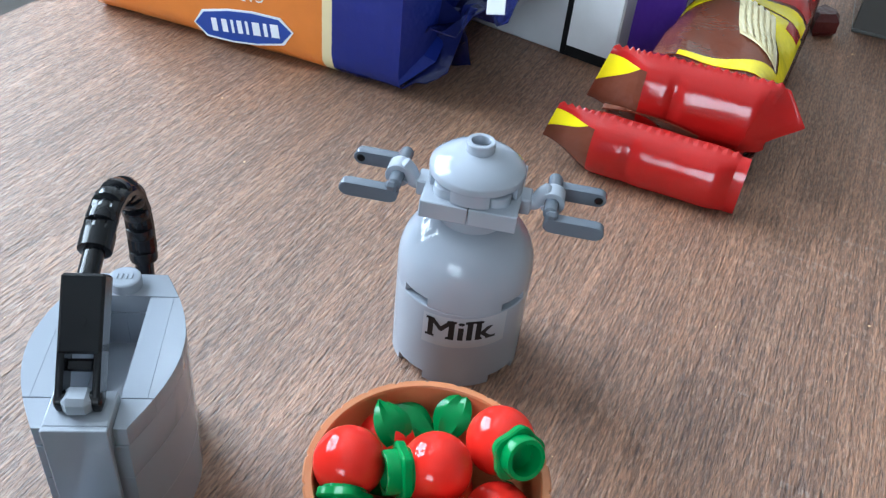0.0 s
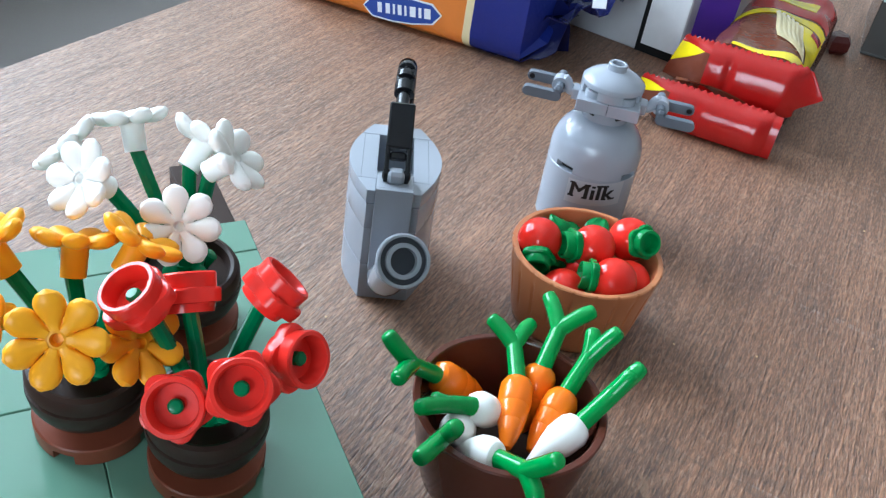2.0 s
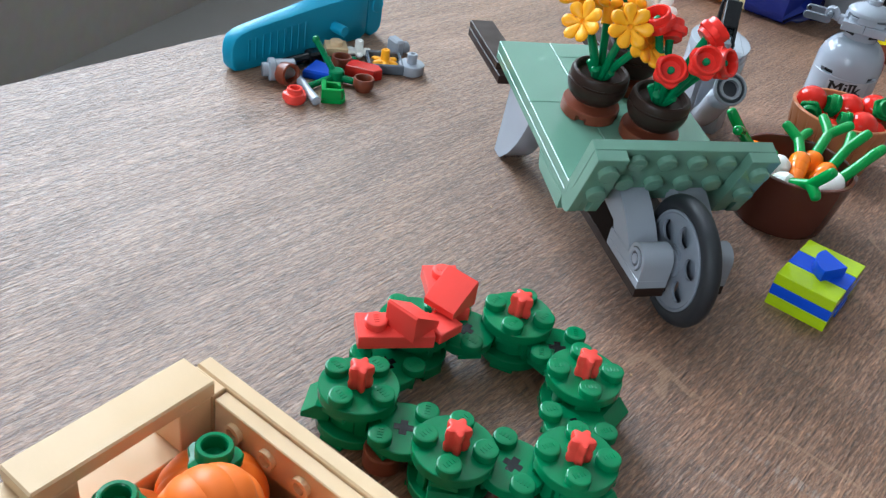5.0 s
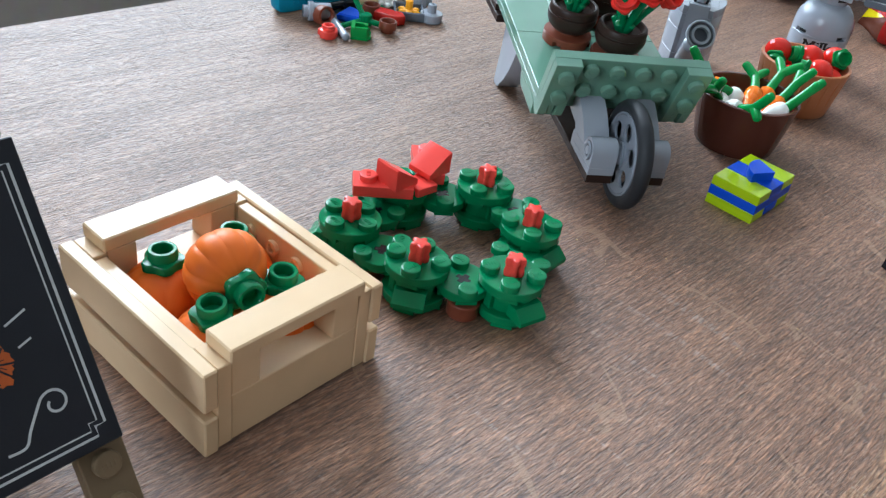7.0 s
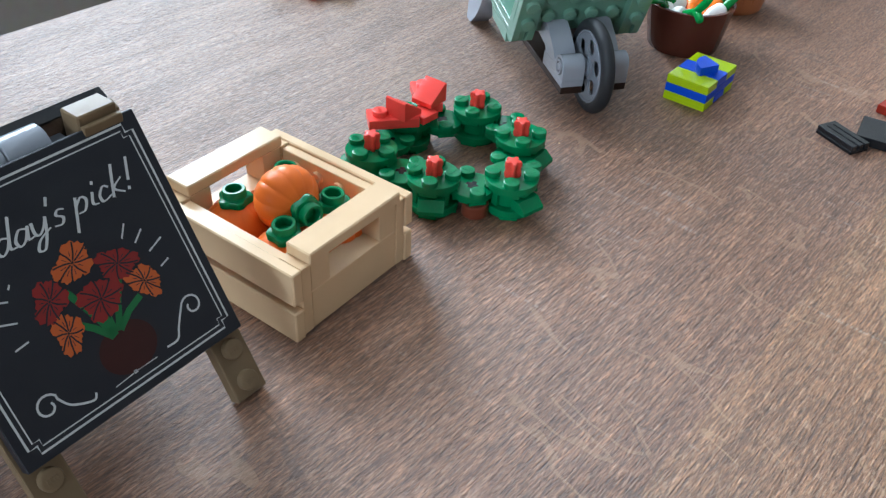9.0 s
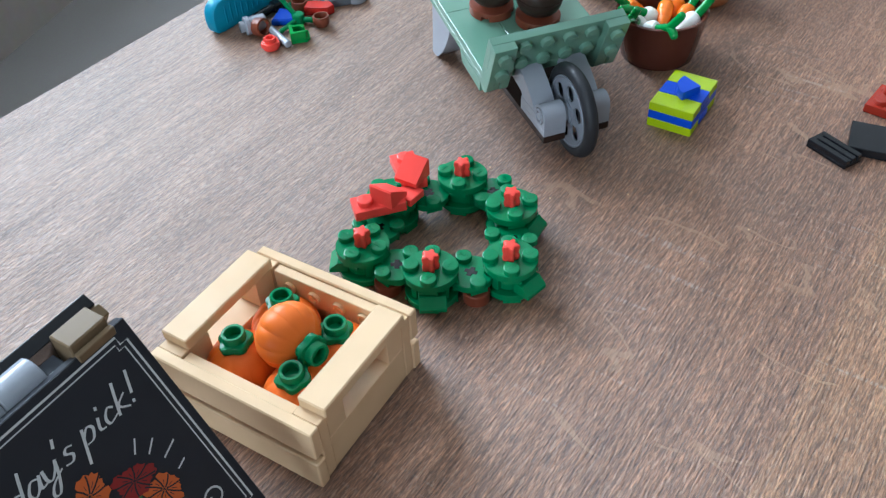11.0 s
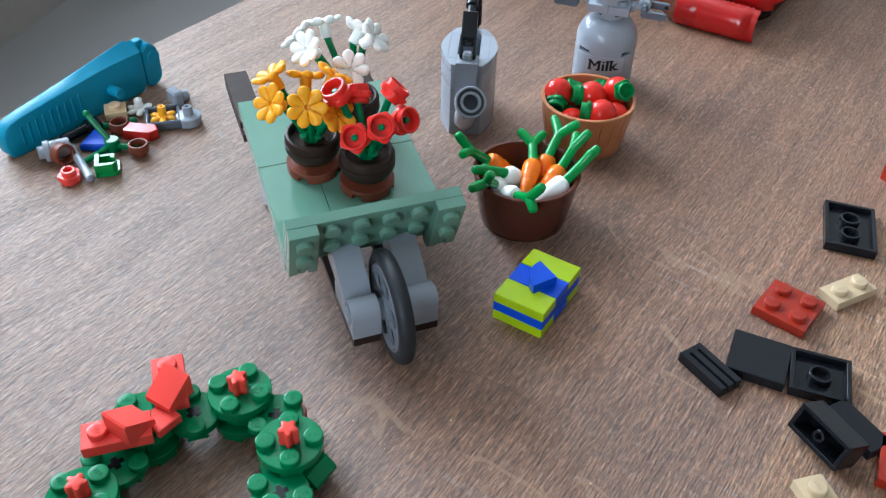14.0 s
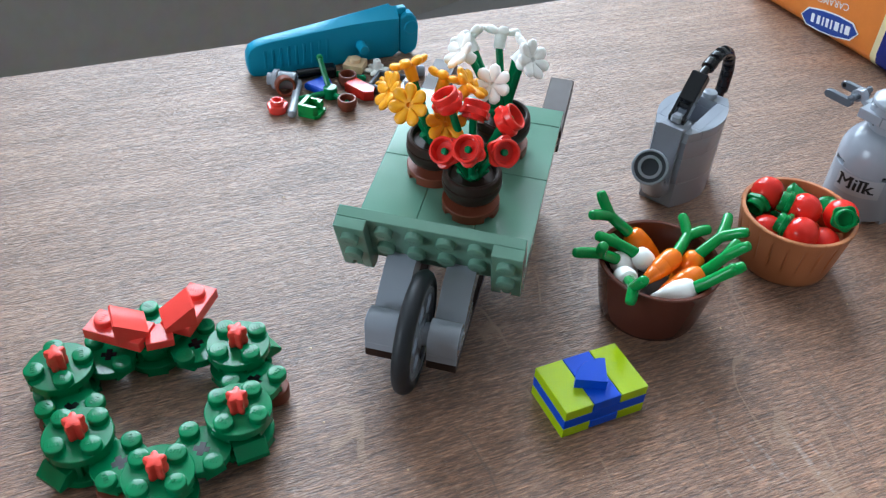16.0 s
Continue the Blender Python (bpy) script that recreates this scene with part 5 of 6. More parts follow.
b = new_bm()
painted_disc(b, 1.6, 9.4, 5.0, 4.2, 30, 0, 0.0)
part("painted_pot", b, PRINTPOT, board, "dark red painted pot")
b = new_bm()
for x0, y0, x1, y1 in ((0.2, 12.5, -4.6, 18), (0.6, 12.5, -3.5, 24), (0.8, 13, 1.0, 19), (1.6, 13, 6.4, 22), (1.8, 13, 8.2, 16.6)):
    b = new_bm()
    strip(b, [(x0, y0), ((x0 + x1) / 2, (y0 + y1) / 2 + 0.5), (x1, y1)], 1.3, False, 0.03)
    part("painted_stem", b, PRINTGREEN, board, "green painted stem")
for cx, cy, r, mt, flat, turn in ((0.0, 28.0, 4.2, PRINTORANGE, 0.74, 30), (7.2, 24.0, 4.1, PRINTRED, 0.72, -20), (10.2, 18.6, 3.9, PRINTORANGE, 0.7, -50),
                                  (1.4, 19.8, 4.3, PRINTRED, 0.9, 0), (-6.7, 24.0, 4.1, PRINTRED, 0.72, 55), (-6.6, 17.4, 4.0, PRINTORANGE, 0.66, 80)):
    ct, st = math.cos(radians(turn)), math.sin(radians(turn))

    def spot(u, v):
        return (cx + u * ct - v * flat * st, cy + u * st + v * flat * ct)
    b = new_bm()
    near = [1.0 + 0.16 * math.sin(2.4 * k + cx) for k in range(8)]
    for k in range(8):      # broad petals side by side, each notched at its tip
        a = 2 * math.pi * (k + 0.3) / 8
        outline = [(0.05, 0), (0.5, -0.25), (0.80, -0.35), (0.97, -0.2), (0.92, -0.02), (1.0, 0.17), (0.82, 0.34), (0.5, 0.25)]
        pts = [spot(r * near[k] * (x * math.cos(a) - y * math.sin(a)), r * near[k] * (x * math.sin(a) + y * math.cos(a))) for x, y in outline]
        face(b, put(b, [(x, y, 0.06 + 0.003 * k) for x, y in pts], PRINT))
    bloom = part("painted_flower", b, mt, board)
    b = new_bm()
    for k in range(8):      # dark lines part the petals, short ones vein them
        a = 2 * math.pi * (k + 0.8) / 8
        strip(b, [spot(r * q * math.cos(a + 0.25 * (q - 0.5)), r * q * math.sin(a + 0.25 * (q - 0.5))) for q in (0.12, 0.45, 0.8, 1.0)], 0.3, False, 0.1)
        a = 2 * math.pi * (k + 0.3) / 8
        strip(b, [spot(r * q * math.cos(a), r * q * math.sin(a)) for q in (0.35, 0.62)], 0.13, False, 0.1)
    part("petal_outline", b, BOARD, bloom)

# ---- loose bricks by the gift ----
LG = "loose bricks on the table"
b = new_bm()
plate(b, -8, -8, 8, 8, 0.02, 3.2)
single("loose_plate", b, PLATERED, at_mm(76.6, 4.4, 0, -25), "loose dark red two by two plate", "toy brick", LG)
b = new_bm()
plate(b, -8, -4, 8, 4, 0.02, 3.2)
single("loose_plate", b, LOOSETAN, at_mm(94.0, 17.0, 0, 42), "loose dull tan one by two plate", "toy brick", LG)


def hollow(nx, ny, h, tubes, x, y, rz, label, material=BLACK, m2=I4):
    """A tile or plate lying on its face, its hollow underside up."""
    ob = thing("loose_tile", x, y, 0, rz, label, "toy brick", LG)
    W, D = nx * 4 - 0.05, ny * 4 - 0.05
    b = new_bm()
    cbox(b, (-W, -D, 0.05), (W, D, 1.2), 0.15, m2)
    for lo, hi in (((-W, -D, 1.15), (W, -D + 1.2, h)), ((-W, D - 1.2, 1.15), (W, D, h)), ((-W, -D + 1.15, 1.15), (-W + 1.2, D - 1.15, h)), ((W - 1.2, -D + 1.15, 1.15), (W, D - 1.15, h))):
        cbox(b, lo, hi, 0.12, m2)
    part("tile_shell", b, material, ob)
    for tx, ty, r in tubes:
        b = new_bm()
        lathe(b, [(r, 1.15), (r, h - 0.1), (r - 0.15, h), (r - 0.7, h), (r - 0.8, h - 0.2), (r - 0.8, 1.2)], 24, m2 @ T(tx, ty, 0))
        part("tile_tube", b, material, ob)
    return ob


hollow(2, 3, 3.2, ((0, -4, 3.2), (0, 4, 3.2)), 97.0, 49.6, -3, "black two by three tile lying face down")
hollow(2, 2, 3.2, ((0, 0, 3.2),), 84.2, -21.6, -4, "black two by two tile lying face down")
ob = thing("loose_tile", 55.0, -27.2, 0, -43, "black one by two grille tile with two long slots", "toy brick", LG)
b = new_bm()
cbox(b, (-7.95, -3.95, 0.03), (7.95, 3.95, 1.3), 0.15)
part("tile_base", b, BLACK, ob)
for y in (-2.8, 0, 2.8):
    b = new_bm()
    cbox(b, (-7.95, y - 1.1, 1.25), (7.95, y + 1.1, 3.2), 0.18)
    part("grille_bar", b, BLACK, ob)
for x0, x1, z in ((-7.9, -6.2, 3.17), (-0.7, 0.7, 2.4)):
    b = new_bm()
    cbox(b, (x0, -2.7, 1.25), (x1, 2.7, z), 0.1)
    part("cross_rib", b, BLACK, ob)
b = new_bm()
cbox(b, (-7.95, -7.95, 0.02), (7.95, 7.95, 3.2), 0.2)
single("loose_tile", b, BLACK, at_mm(68.0, -19.6, 0, -9), "black two by two tile lying flat", "toy brick", LG)
hollow(2, 1, 8.6, ((0, 0, 1.6),), 85.4, -43.0, -48, "black one by two brick tipped on its side", BLACK, T(0, -1.2, 4.4) @ RX(68) @ T(0, 0, -4))
b = new_bm()
cbox(b, (-7.95, -3.9, 0.02), (7.95, 3.9, 3.2), 0.2)
single("loose_tile", b, BLACK, at_mm(92.4, -37.2, 0, -48), "black one by two tile lying flat", "toy brick", LG)
b = new_bm()
plate(b, -8, -4, 8, 4, 0.02, 3.2)
single("loose_plate", b, LOOSETAN, at_mm(83.2, -64.2, 0, -60), "loose dull tan one by two plate beside the black bricks", "toy brick", LG)
b = new_bm()
plate(b, -8, -4, 8, 4, 0.02, 3.2, False)
single("loose_plate", b, PLATERED, at_mm(101.0, -46.0, 0, 80), "loose dark red one by two tile", "toy brick", LG)
b = new_bm()
plate(b, -8, -4, 8, 4, 0.02, 9.6)
single("loose_brick", b, PLATERED, at_mm(119.0, 88.0, 0, 40), "loose dark red one by two brick", "toy brick", LG)
b = new_bm()
plate(b, -4, -8, 4, 8, 0.02, 3.2)
single("loose_plate", b, ICEBLUE, at_mm(90.4, -79.2, 0, 35), "loose pale blue one by two plate", "toy brick", LG)

# ---- brick separator and the little pile ----
sep = thing("brick_separator", -188.4, 2.6, 0, 70.6, "teal plastic brick separator tool standing on edge", "toy tool")
b = new_bm()
UP = Matrix(((1, 0, 0, 0), (0, 0, 1, 0), (0, 1, 0, 0), (0, 0, 0, 1)))
low = [(63.6, 2.0), (61, 0.3), (6, 0), (3.2, 0.5), (1.9, 2.2), (1.5, 6.0), (1.8, 9.6), (3.0, 12.0), (5.4, 13.4), (9.5, 14.3)]
front = low + [(30, 16.1), (44, 17.2), (52, 17.4), (60, 17.3), (62, 17.2), (63.6, 17.1)]
back = low + [(30, 17.0), (44, 19.0), (52, 20.2), (60.4, 21.4), (61.6, 20.3), (63.6, 20.2)]


def side(b, pts, y, k):
    """The tool's outline at the depth y, drawn in by k."""
    gx, gz = 33.0, 9.0
    return put(b, [(x - k * math.copysign(min(1, abs(x - gx) / 20), x - gx), y, z - k * math.copysign(min(1, abs(z - gz) / 5), z - gz)) for x, z in pts], None)


rings = [side(b, front, 0.0, 0.7), side(b, front, 0.25, 0.25), side(b, front, 0.8, 0.0), side(b, back, 5.2, 0.0), side(b, back, 5.75, 0.25), side(b, back, 6.0, 0.7)]
for p0, p1 in zip(rings, rings[1:]):
    for q in range(len(p0)):
        face(b, [p0[q], p1[q], p1[(q + 1) % len(p0)], p0[(q + 1) % len(p0)]])
face(b, rings[0])
face(b, rings[-1][::-1])
part("blade", b, TEAL, sep)
b = new_bm()
prism(b, [(63.8, 2.2), (63.8, 15.6), (64.6, 17.0), (66.6, 18.6), (69.0, 18.0), (70.9, 16.0), (71.9, 13.0), (71.9, 5.4), (71.3, 2.6), (69.6, 0.9), (66.6, 0.2)], 0.2, 5.8, UP, 0.7)
cbox(b, (63.4, 2.6, 17.0), (67.4, 5.9, 20.1), 0.5)
lathe(b, [(0, 0), (2.7, 0), (3.0, 0.3), (3.0, 1.0)], 24, T(68.6, -0.3, 12.4) @ RX(-90))
part("wedge_head", b, TEAL, sep)
b = new_bm()
lathe(b, [(0, 0), (2.0, 0), (2.0, 5.6), (1.8, 6.0), (0, 6.0)], 18, T(47, 0.4, 8.0) @ RX(90))
part("axle_post", b, TEAL, sep)
for i in range(9):
    b = new_bm()
    cbox(b, (8 + 3.1 * i, -0.14, 3.0), (9.0 + 3.1 * i, 0.3, 11.0 + 0.2 * i), 0.1)
    part("grip_ridge", b, TEAL, sep)

PG = "small loose pieces beside the separator"


def small(name, bm, mt, x, y, z, rz, label, rx=0, ry=0):
    return single(name, bm, mt, at_mm(x, y, z, rz, rx, ry), label, "toy piece", PG)


def round_stud_piece(x, y, mt, label, z=0, rx=0, ry=0):
    b = new_bm()

    def lobes(a, r, z):
        return r * (1 + 0.07 * math.cos(5 * a)) if r > 3.4 else r
    lathe(b, [(0, 0.05), (3.2, 0.05), (3.2, 1.0), (3.7, 1.1), (3.8, 2.6), (3.6, 3.1), (2.5, 3.2), (2.5, 4.7), (2.3, 4.9), (1.7, 4.9), (1.6, 4.6), (1.6, 1.2), (0, 1.2)], 30, None, lobes)
    return small("round_plate", b, mt, x, y, z, 0, label, rx, ry)


round_stud_piece(-161.6, 0.0, BERRY, "small round red plate with a hollow stud")
for x, y in ((-147.6, 21.6), (-161.8, 32.4)):      # wide-mouthed rings
    b = new_bm()
    lathe(b, [(0, 0.05), (2.6, 0.05), (2.7, 1.2), (3.5, 1.5), (3.6, 2.3), (3.55, 4.4), (3.35, 4.7), (2.85, 4.7), (2.7, 4.4), (2.5, 1.6), (0, 1.4)], 34)
    small("round_plate", b, BROWN, x, y, 0, 0, "small reddish brown open cup piece")
b = new_bm()
tube(b, [(-11.4, 0, 1.6), (11.4, 0, 1.6)], 1.55, 14)
small("bar", b, GREY, -163.2, 8.8, 0.05, 140, "light grey plastic bar lying flat")
b = new_bm()
lathe(b, [(2.4, 0), (2.4, 2), (3.6, 2.1), (3.9, 2.4), (3.9, 4), (3.4, 4.3), (3.4, 10.6), (3.1, 11), (2.2, 11), (2.1, 10), (2.1, 0.2), (1.7, 0), (2.4, 0)], 26, T(0, 0, 3.95) @ RY(90))
small("tube_piece", b, GREY, -178.0, 6.6, 0, 42, "light grey tube piece lying on its side")
b = new_bm()
lathe(b, [(3.0, -2.2), (3.8, -2.0), (3.9, 0), (3.8, 2.0), (3.0, 2.2), (2.7, 1.8), (2.7, -1.8), (3.0, -2.2)], 30, T(0, 0, 3.9) @ RY(78))
small("ring_piece", b, BROWN, -169.6, 8.8, 0, -20, "reddish brown ring tipped on edge")
b = new_bm()
arc = [(0, 0)] + [(10.5 * math.cos(radians(a)), 10.5 * math.sin(radians(a))) for a in range(0, 81, 8)]
prism(b, arc, 0.05, 3.2, None, 0.7)
small("quarter_tile", b, BLUE, -168.4, 16.6, 0, 15, "small blue quarter-round tile")
b = new_bm()
tube(b, bend([(0, 0, 2.4), (-4.5, 1.0, 6.8), (-9.6, 2.2, 12.0)]), 1.1, 10)
ball(b, (-9.6, 2.2, 12.0), 1.35, 12, 8)
tube(b, bend([(0, 0, 2.2), (-2.2, -6, 1.8), (-4.6, -13, 1.2)]), 1.1, 10)
tube(b, bend([(0, 0, 2.2), (4, 0.6, 1.8), (8.4, 2, 1.3)]), 1.2, 10)
lathe(b, [(0, 0.2), (2.7, 0.2), (2.7, 4.2), (2.3, 4.6), (0, 4.6)], 18)
small("plant_stem", b, GREEN, -158.0, 21.4, 0, 0, "green branching toy plant stem")
b = new_bm()
tube(b, [(-8.4, 0, 1.3), (8.4, 0, 1.3)], 1.25, 12)
ball(b, (8.4, 0, 1.6), 1.55, 12, 8)
small("bar", b, GREEN, -167.0, 33.6, 0.05, 32, "green plastic bar lying in the pile")
b = new_bm()
prism(b, [(-4, -4), (2.6, -4), (4, -2.4), (4, 3.2), (3.2, 4), (-4, 4)], 0.05, 1.5, None, 0.2)
prism(b, [(-4, -4), (-2.4, -4), (-2.4, 4), (-4, 4)], 1.4, 5.0, None, 0.25)
prism(b, [(-2.5, -4), (2.2, -4), (3.4, -2.6), (2.2, -2.5), (-2.5, -2.5)], 1.4, 5.0, None, 0.25)
prism(b, [(-2.5, 2.7), (1.4, 2.7), (1.4, 1.2), (2.6, 1.2), (2.6, 4), (-2.5, 4)], 1.4, 4.4, None, 0.25)
small("clip_piece", b, LEAF, -152.6, 9.4, 0, 30, "green open clip piece")
b = new_bm()
prism(b, [(-6, -3.0), (4.4, -3.0), (6.6, 0), (4.4, 3.0), (-6, 3.0)], 0.05, 4.0, None, 0.3)
small("wedge_piece", b, PIECERED, -152.6, 32.0, 0, 8, "bright red wedge piece")
b = new_bm()
plate(b, -4, -4, 4, 4, 0.05, 3.2)
small("small_plate", b, CREAM, -168.6, 41.0, 1.0, 35, "cream one by one plate")


def tiny_flower(x, y, z, mt, label):
    b = new_bm()
    lathe(b, [(0, 0.05), (2.0, 0.05), (2.2, 1.6), (1.6, 1.9), (1.55, 5.2), (1.3, 5.5), (0.7, 5.5), (0.6, 5.2), (0.6, 2), (0, 2)], 18)
    for i in range(6):
        ball(b, (0, 0, 0), 1.0, 12, 8, RZ(60 * i) @ T(3.2, 0, 1.0) @ Matrix.Diagonal((2.0, 1.4, 0.9, 1)))
    small("flower_piece", b, mt, x, y, z, 0, label)


tiny_flower(-162.4, 47.2, 0.2, WHITE, "white toy flower lying face down")
tiny_flower(-150.0, 43.2, 1.5, YELLOW, "yellow toy flower in a grey tray")
b = new_bm()
cbox(b, (-6, -6, 0.05), (6, 6, 1.3), 0.3)
for lo, hi in (((-6.4, -6.4, 0.1), (6.4, -5.2, 3.8)), ((-6.4, 5.2, 0.1), (6.4, 6.4, 3.8)), ((-6.4, -5.2, 0.1), (-5.2, 5.2, 3.8)), ((5.2, -5.2, 0.1), (6.4, 5.2, 3.8))):
    cbox(b, lo, hi, 0.4)
small("tray_piece", b, DKGREY, -150.0, 43.2, 0, 32, "slate grey shallow tray piece")
b = new_bm()
lathe(b, [(0, 0.05), (4.4, 0.05), (4.6, 0.4), (4.7, 3.4), (4.4, 3.7), (1.9, 3.8), (1.8, 7.0), (1.5, 7.3), (0.9, 7.3), (0.8, 7.0), (0.8, 3), (0, 3)], 32)
small("dish_piece", b, GREY, -140.6, 45.8, 0, 0, "light grey dish piece with a pin")
b = new_bm()
lathe(b, [(0, 0), (2.0, 0), (2.2, 2), (2.2, 6), (0, 6)], 16, T(0, 0, 2.4) @ RY(90))
cbox(b, (-1, -3.4, 0.1), (3, 3.4, 6.4), 0.8)
small("joint_piece", b, GREY, -152.4, 55.6, 0, 60, "light grey joint piece")
b = new_bm()
tube(b, [(-7, 0, 2), (4, 0, 3)], [2.0, 1.6], 12)
cbox(b, (2, -2.6, 0.2), (8, 2.6, 5.0), 0.8)
small("clip_piece", b, BLACK, -173.6, 25.4, 0, 62, "black clip piece in the pile")
b = new_bm()
lathe(b, [(2.6, 0), (3.4, 0.2), (3.6, 3.4), (2.8, 3.6), (2.6, 0)], 24)
cbox(b, (-1.2, -8, 0.1), (1.2, -3, 2.2), 0.4)
small("ring_piece", b, GREEN, -176.0, 49.6, 0, 20, "green ring piece beside the separator")

# ---- biscuit pack ----
pack = thing("biscuit_pack", -20.7, 212.6, 0, 164.2, "orange and blue biscuit packet lying on its side", "biscuit packet")


def film_sheet(b, rows, th=0.35):
    """A thin sheet with thickness from rows of points."""
    up = [put(b, r, None) for r in rows]
    dn = [put(b, [(x, y, z - th) for x, y, z in r], None) for r in rows]
    R, C = len(rows), len(rows[0])
    for i in range(R - 1):
        for k in range(C - 1):
            face(b, [up[i][k], up[i][k + 1], up[i + 1][k + 1], up[i + 1][k]])
            face(b, [dn[i][k], dn[i + 1][k], dn[i + 1][k + 1], dn[i][k + 1]])
    for i in range(R - 1):
        face(b, [up[i][0], up[i + 1][0], dn[i + 1][0], dn[i][0]])
        face(b, [up[i][-1], dn[i][-1], dn[i + 1][-1], up[i + 1][-1]])
    for k in range(C - 1):
        face(b, [up[0][k], dn[0][k], dn[0][k + 1], up[0][k + 1]])
        face(b, [up[-1][k], up[-1][k + 1], dn[-1][k + 1], dn[-1][k]])


def pack_skin(b, x0, x1, y0, y1, h, r, rows, bulge=0.0, seed=3):
    """A pillow-like packet from x0 to x1, its section a rounded box from y0 to y1, h high."""
    rnd = random.Random(seed)
    ring = []
    for cx, cy, a0 in ((y1 - r, h - r, 0), (y0 + r, h - r, 90), (y0 + r, r, 180), (y1 - r, r, 270)):
        for k in range(6):
            a = radians(a0 + 18 * k)
            ring.append((cx + r * math.cos(a), cy + r * math.sin(a)))
    out = []
    for i in range(rows + 1):
        s = i / rows
        k = 1 + bulge * math.sin(math.pi * s)
        out.append(put(b, [(x0 + (x1 - x0) * s, (y - (y0 + y1) / 2) * k + (y0 + y1) / 2 + rnd.uniform(-0.25, 0.25), max(0.05, z + rnd.uniform(-0.2, 0.2))) for y, z in ring], None))
    n = len(ring)
    for a, c in zip(out, out[1:]):
        for k in range(n):
            face(b, [a[k], a[(k + 1) % n], c[(k + 1) % n], c[k]])
    return out


b = new_bm()
r = pack_skin(b, 23.4, 101, -58, 0, 40, 7, 14)
heel = put(b, [(107 if i % 2 else 105.5, -29 + (v.co.y + 29) * 0.8, 16 + (v.co.z - 16) * 0.72) for i, v in enumerate(r[-1])], None)
for i in range(len(heel)):
    face(b, [r[-1][i], r[-1][(i + 1) % len(heel)], heel[(i + 1) % len(heel)], heel[i]])
face(b, heel)
body = part("packet_body", b, FOILORANGE, pack, "orange printed film")
b = new_bm()
pack_skin(b, 20.4, 23.45, -58.1, 0.1, 40.1, 7, 2)
part("cream_stripe", b, foil("cream film", "F3E3B4", 0.3, 0.2), pack, "cream wavy stripe")
b = new_bm()
r = pack_skin(b, 0.5, 20.5, -58, 0.05, 40, 7, 6)
ring2 = put(b, [((-3.0 if i % 3 else -6.5), -29 + (v.co.y + 29) * 0.72, 18 + (v.co.z - 18) * 0.62) for i, v in enumerate(r[0])], None)
tip = put(b, [(-5.0, -29, 18)], None)[0]
for i in range(len(ring2)):
    j = (i + 1) % len(ring2)
    face(b, [r[0][i], r[0][j], ring2[j], ring2[i]])
    face(b, [ring2[i], ring2[j], tip])
part("packet_end", b, FOILBLUE, pack, "crumpled navy blue end")
rnd = random.Random(21)
b = new_bm()
film_sheet(b, [[(-2.0 - 24 * j / 7, -7 - 44 * i / 9 + 2.2 * math.sin(i * 2.1 + j), 16 + 12 * j / 7 + 2.6 * math.sin(i * 1.3 + j * 1.7) + rnd.uniform(-0.7, 0.7)) for i in range(10)] for j in range(8)])
film_sheet(b, [[(-1.0 - 9 * j / 4, -3 - 20 * i / 5 - 3 * j, 30 - 6.2 * i + 1.5 * math.sin(i * 2 + j) - 2 * j) for i in range(5)] for j in range(5)])
film_sheet(b, [[(0.2 - 10 * j / 4, -4 - 18 * i / 5 - 1.5 * j, 1.2 + 3.8 * i + 1.0 * j + 0.8 * math.sin(i + j * 2)) for i in range(5)] for j in range(5)])
part("end_flap", b, FOILNAVY, pack, "dark navy folded flap")
b = new_bm()
cbox(b, (-2.4, -2.4, 0), (2.4, 2.4, 0.4), 0.1, T(-21.5, -8.5, 28.6) @ RX(-55) @ RZ(12))
part("white_tab", b, PAPER, pack, "small white tab")
BADGE = T(48.3, 0.26, 8.0) @ RX(-90) @ RZ(8.5)
for k, (mt, g) in enumerate(((LOGOWHITE, 1.0), (LOGOBLUE, 0.93))):
    b = new_bm()
    e = (1 - g) * 8
    prism(b, [(16.4 - e, 0), (12.8 - e, 3.9 - e), (4, 4.9 - e), (-4, 4.9 - e), (-12.8 + e, 3.9 - e), (-16.4 + e, 0), (-12.8 + e, -3.9 + e), (-4, -4.9 + e), (4, -4.9 + e), (12.8 - e, -3.9 + e)], 0, 0.25 + 0.1 * k, BADGE)
    part("logo_badge", b, mt, pack, "plain blue pointed badge" if k else "white badge rim")
for x, w in ((-10.6, 2.6), (-7.6, 1.2), (-4.6, 2.4), (-1.6, 0.9), (0.8, 1.6), (3.2, 0.9), (5.8, 1.8), (9.2, 1.8)):
    b = new_bm()
    cbox(b, (x - w / 2, -1.9, 0.36), (x + w / 2, 1.9, 0.5), 0.05, BADGE)
    part("logo_bar", b, LOGOWHITE, pack, "plain white bar on the badge")
b = new_bm()
pts, fs = letters("CARAMEL", 4.4)
w = max(p[0] for p in pts)
vs = [put(b, [((p[0] / w - 0.5) * 18.6, p[1] - 1.5, 0.06)], T(50.3, 0.26, 16.9) @ RX(-90) @ RZ(8.5))[0] for p in pts]
for f in fs:
    face(b, [vs[i] for i in f])
part("lettering", b, LOGOWHITE, pack, "white printed word")


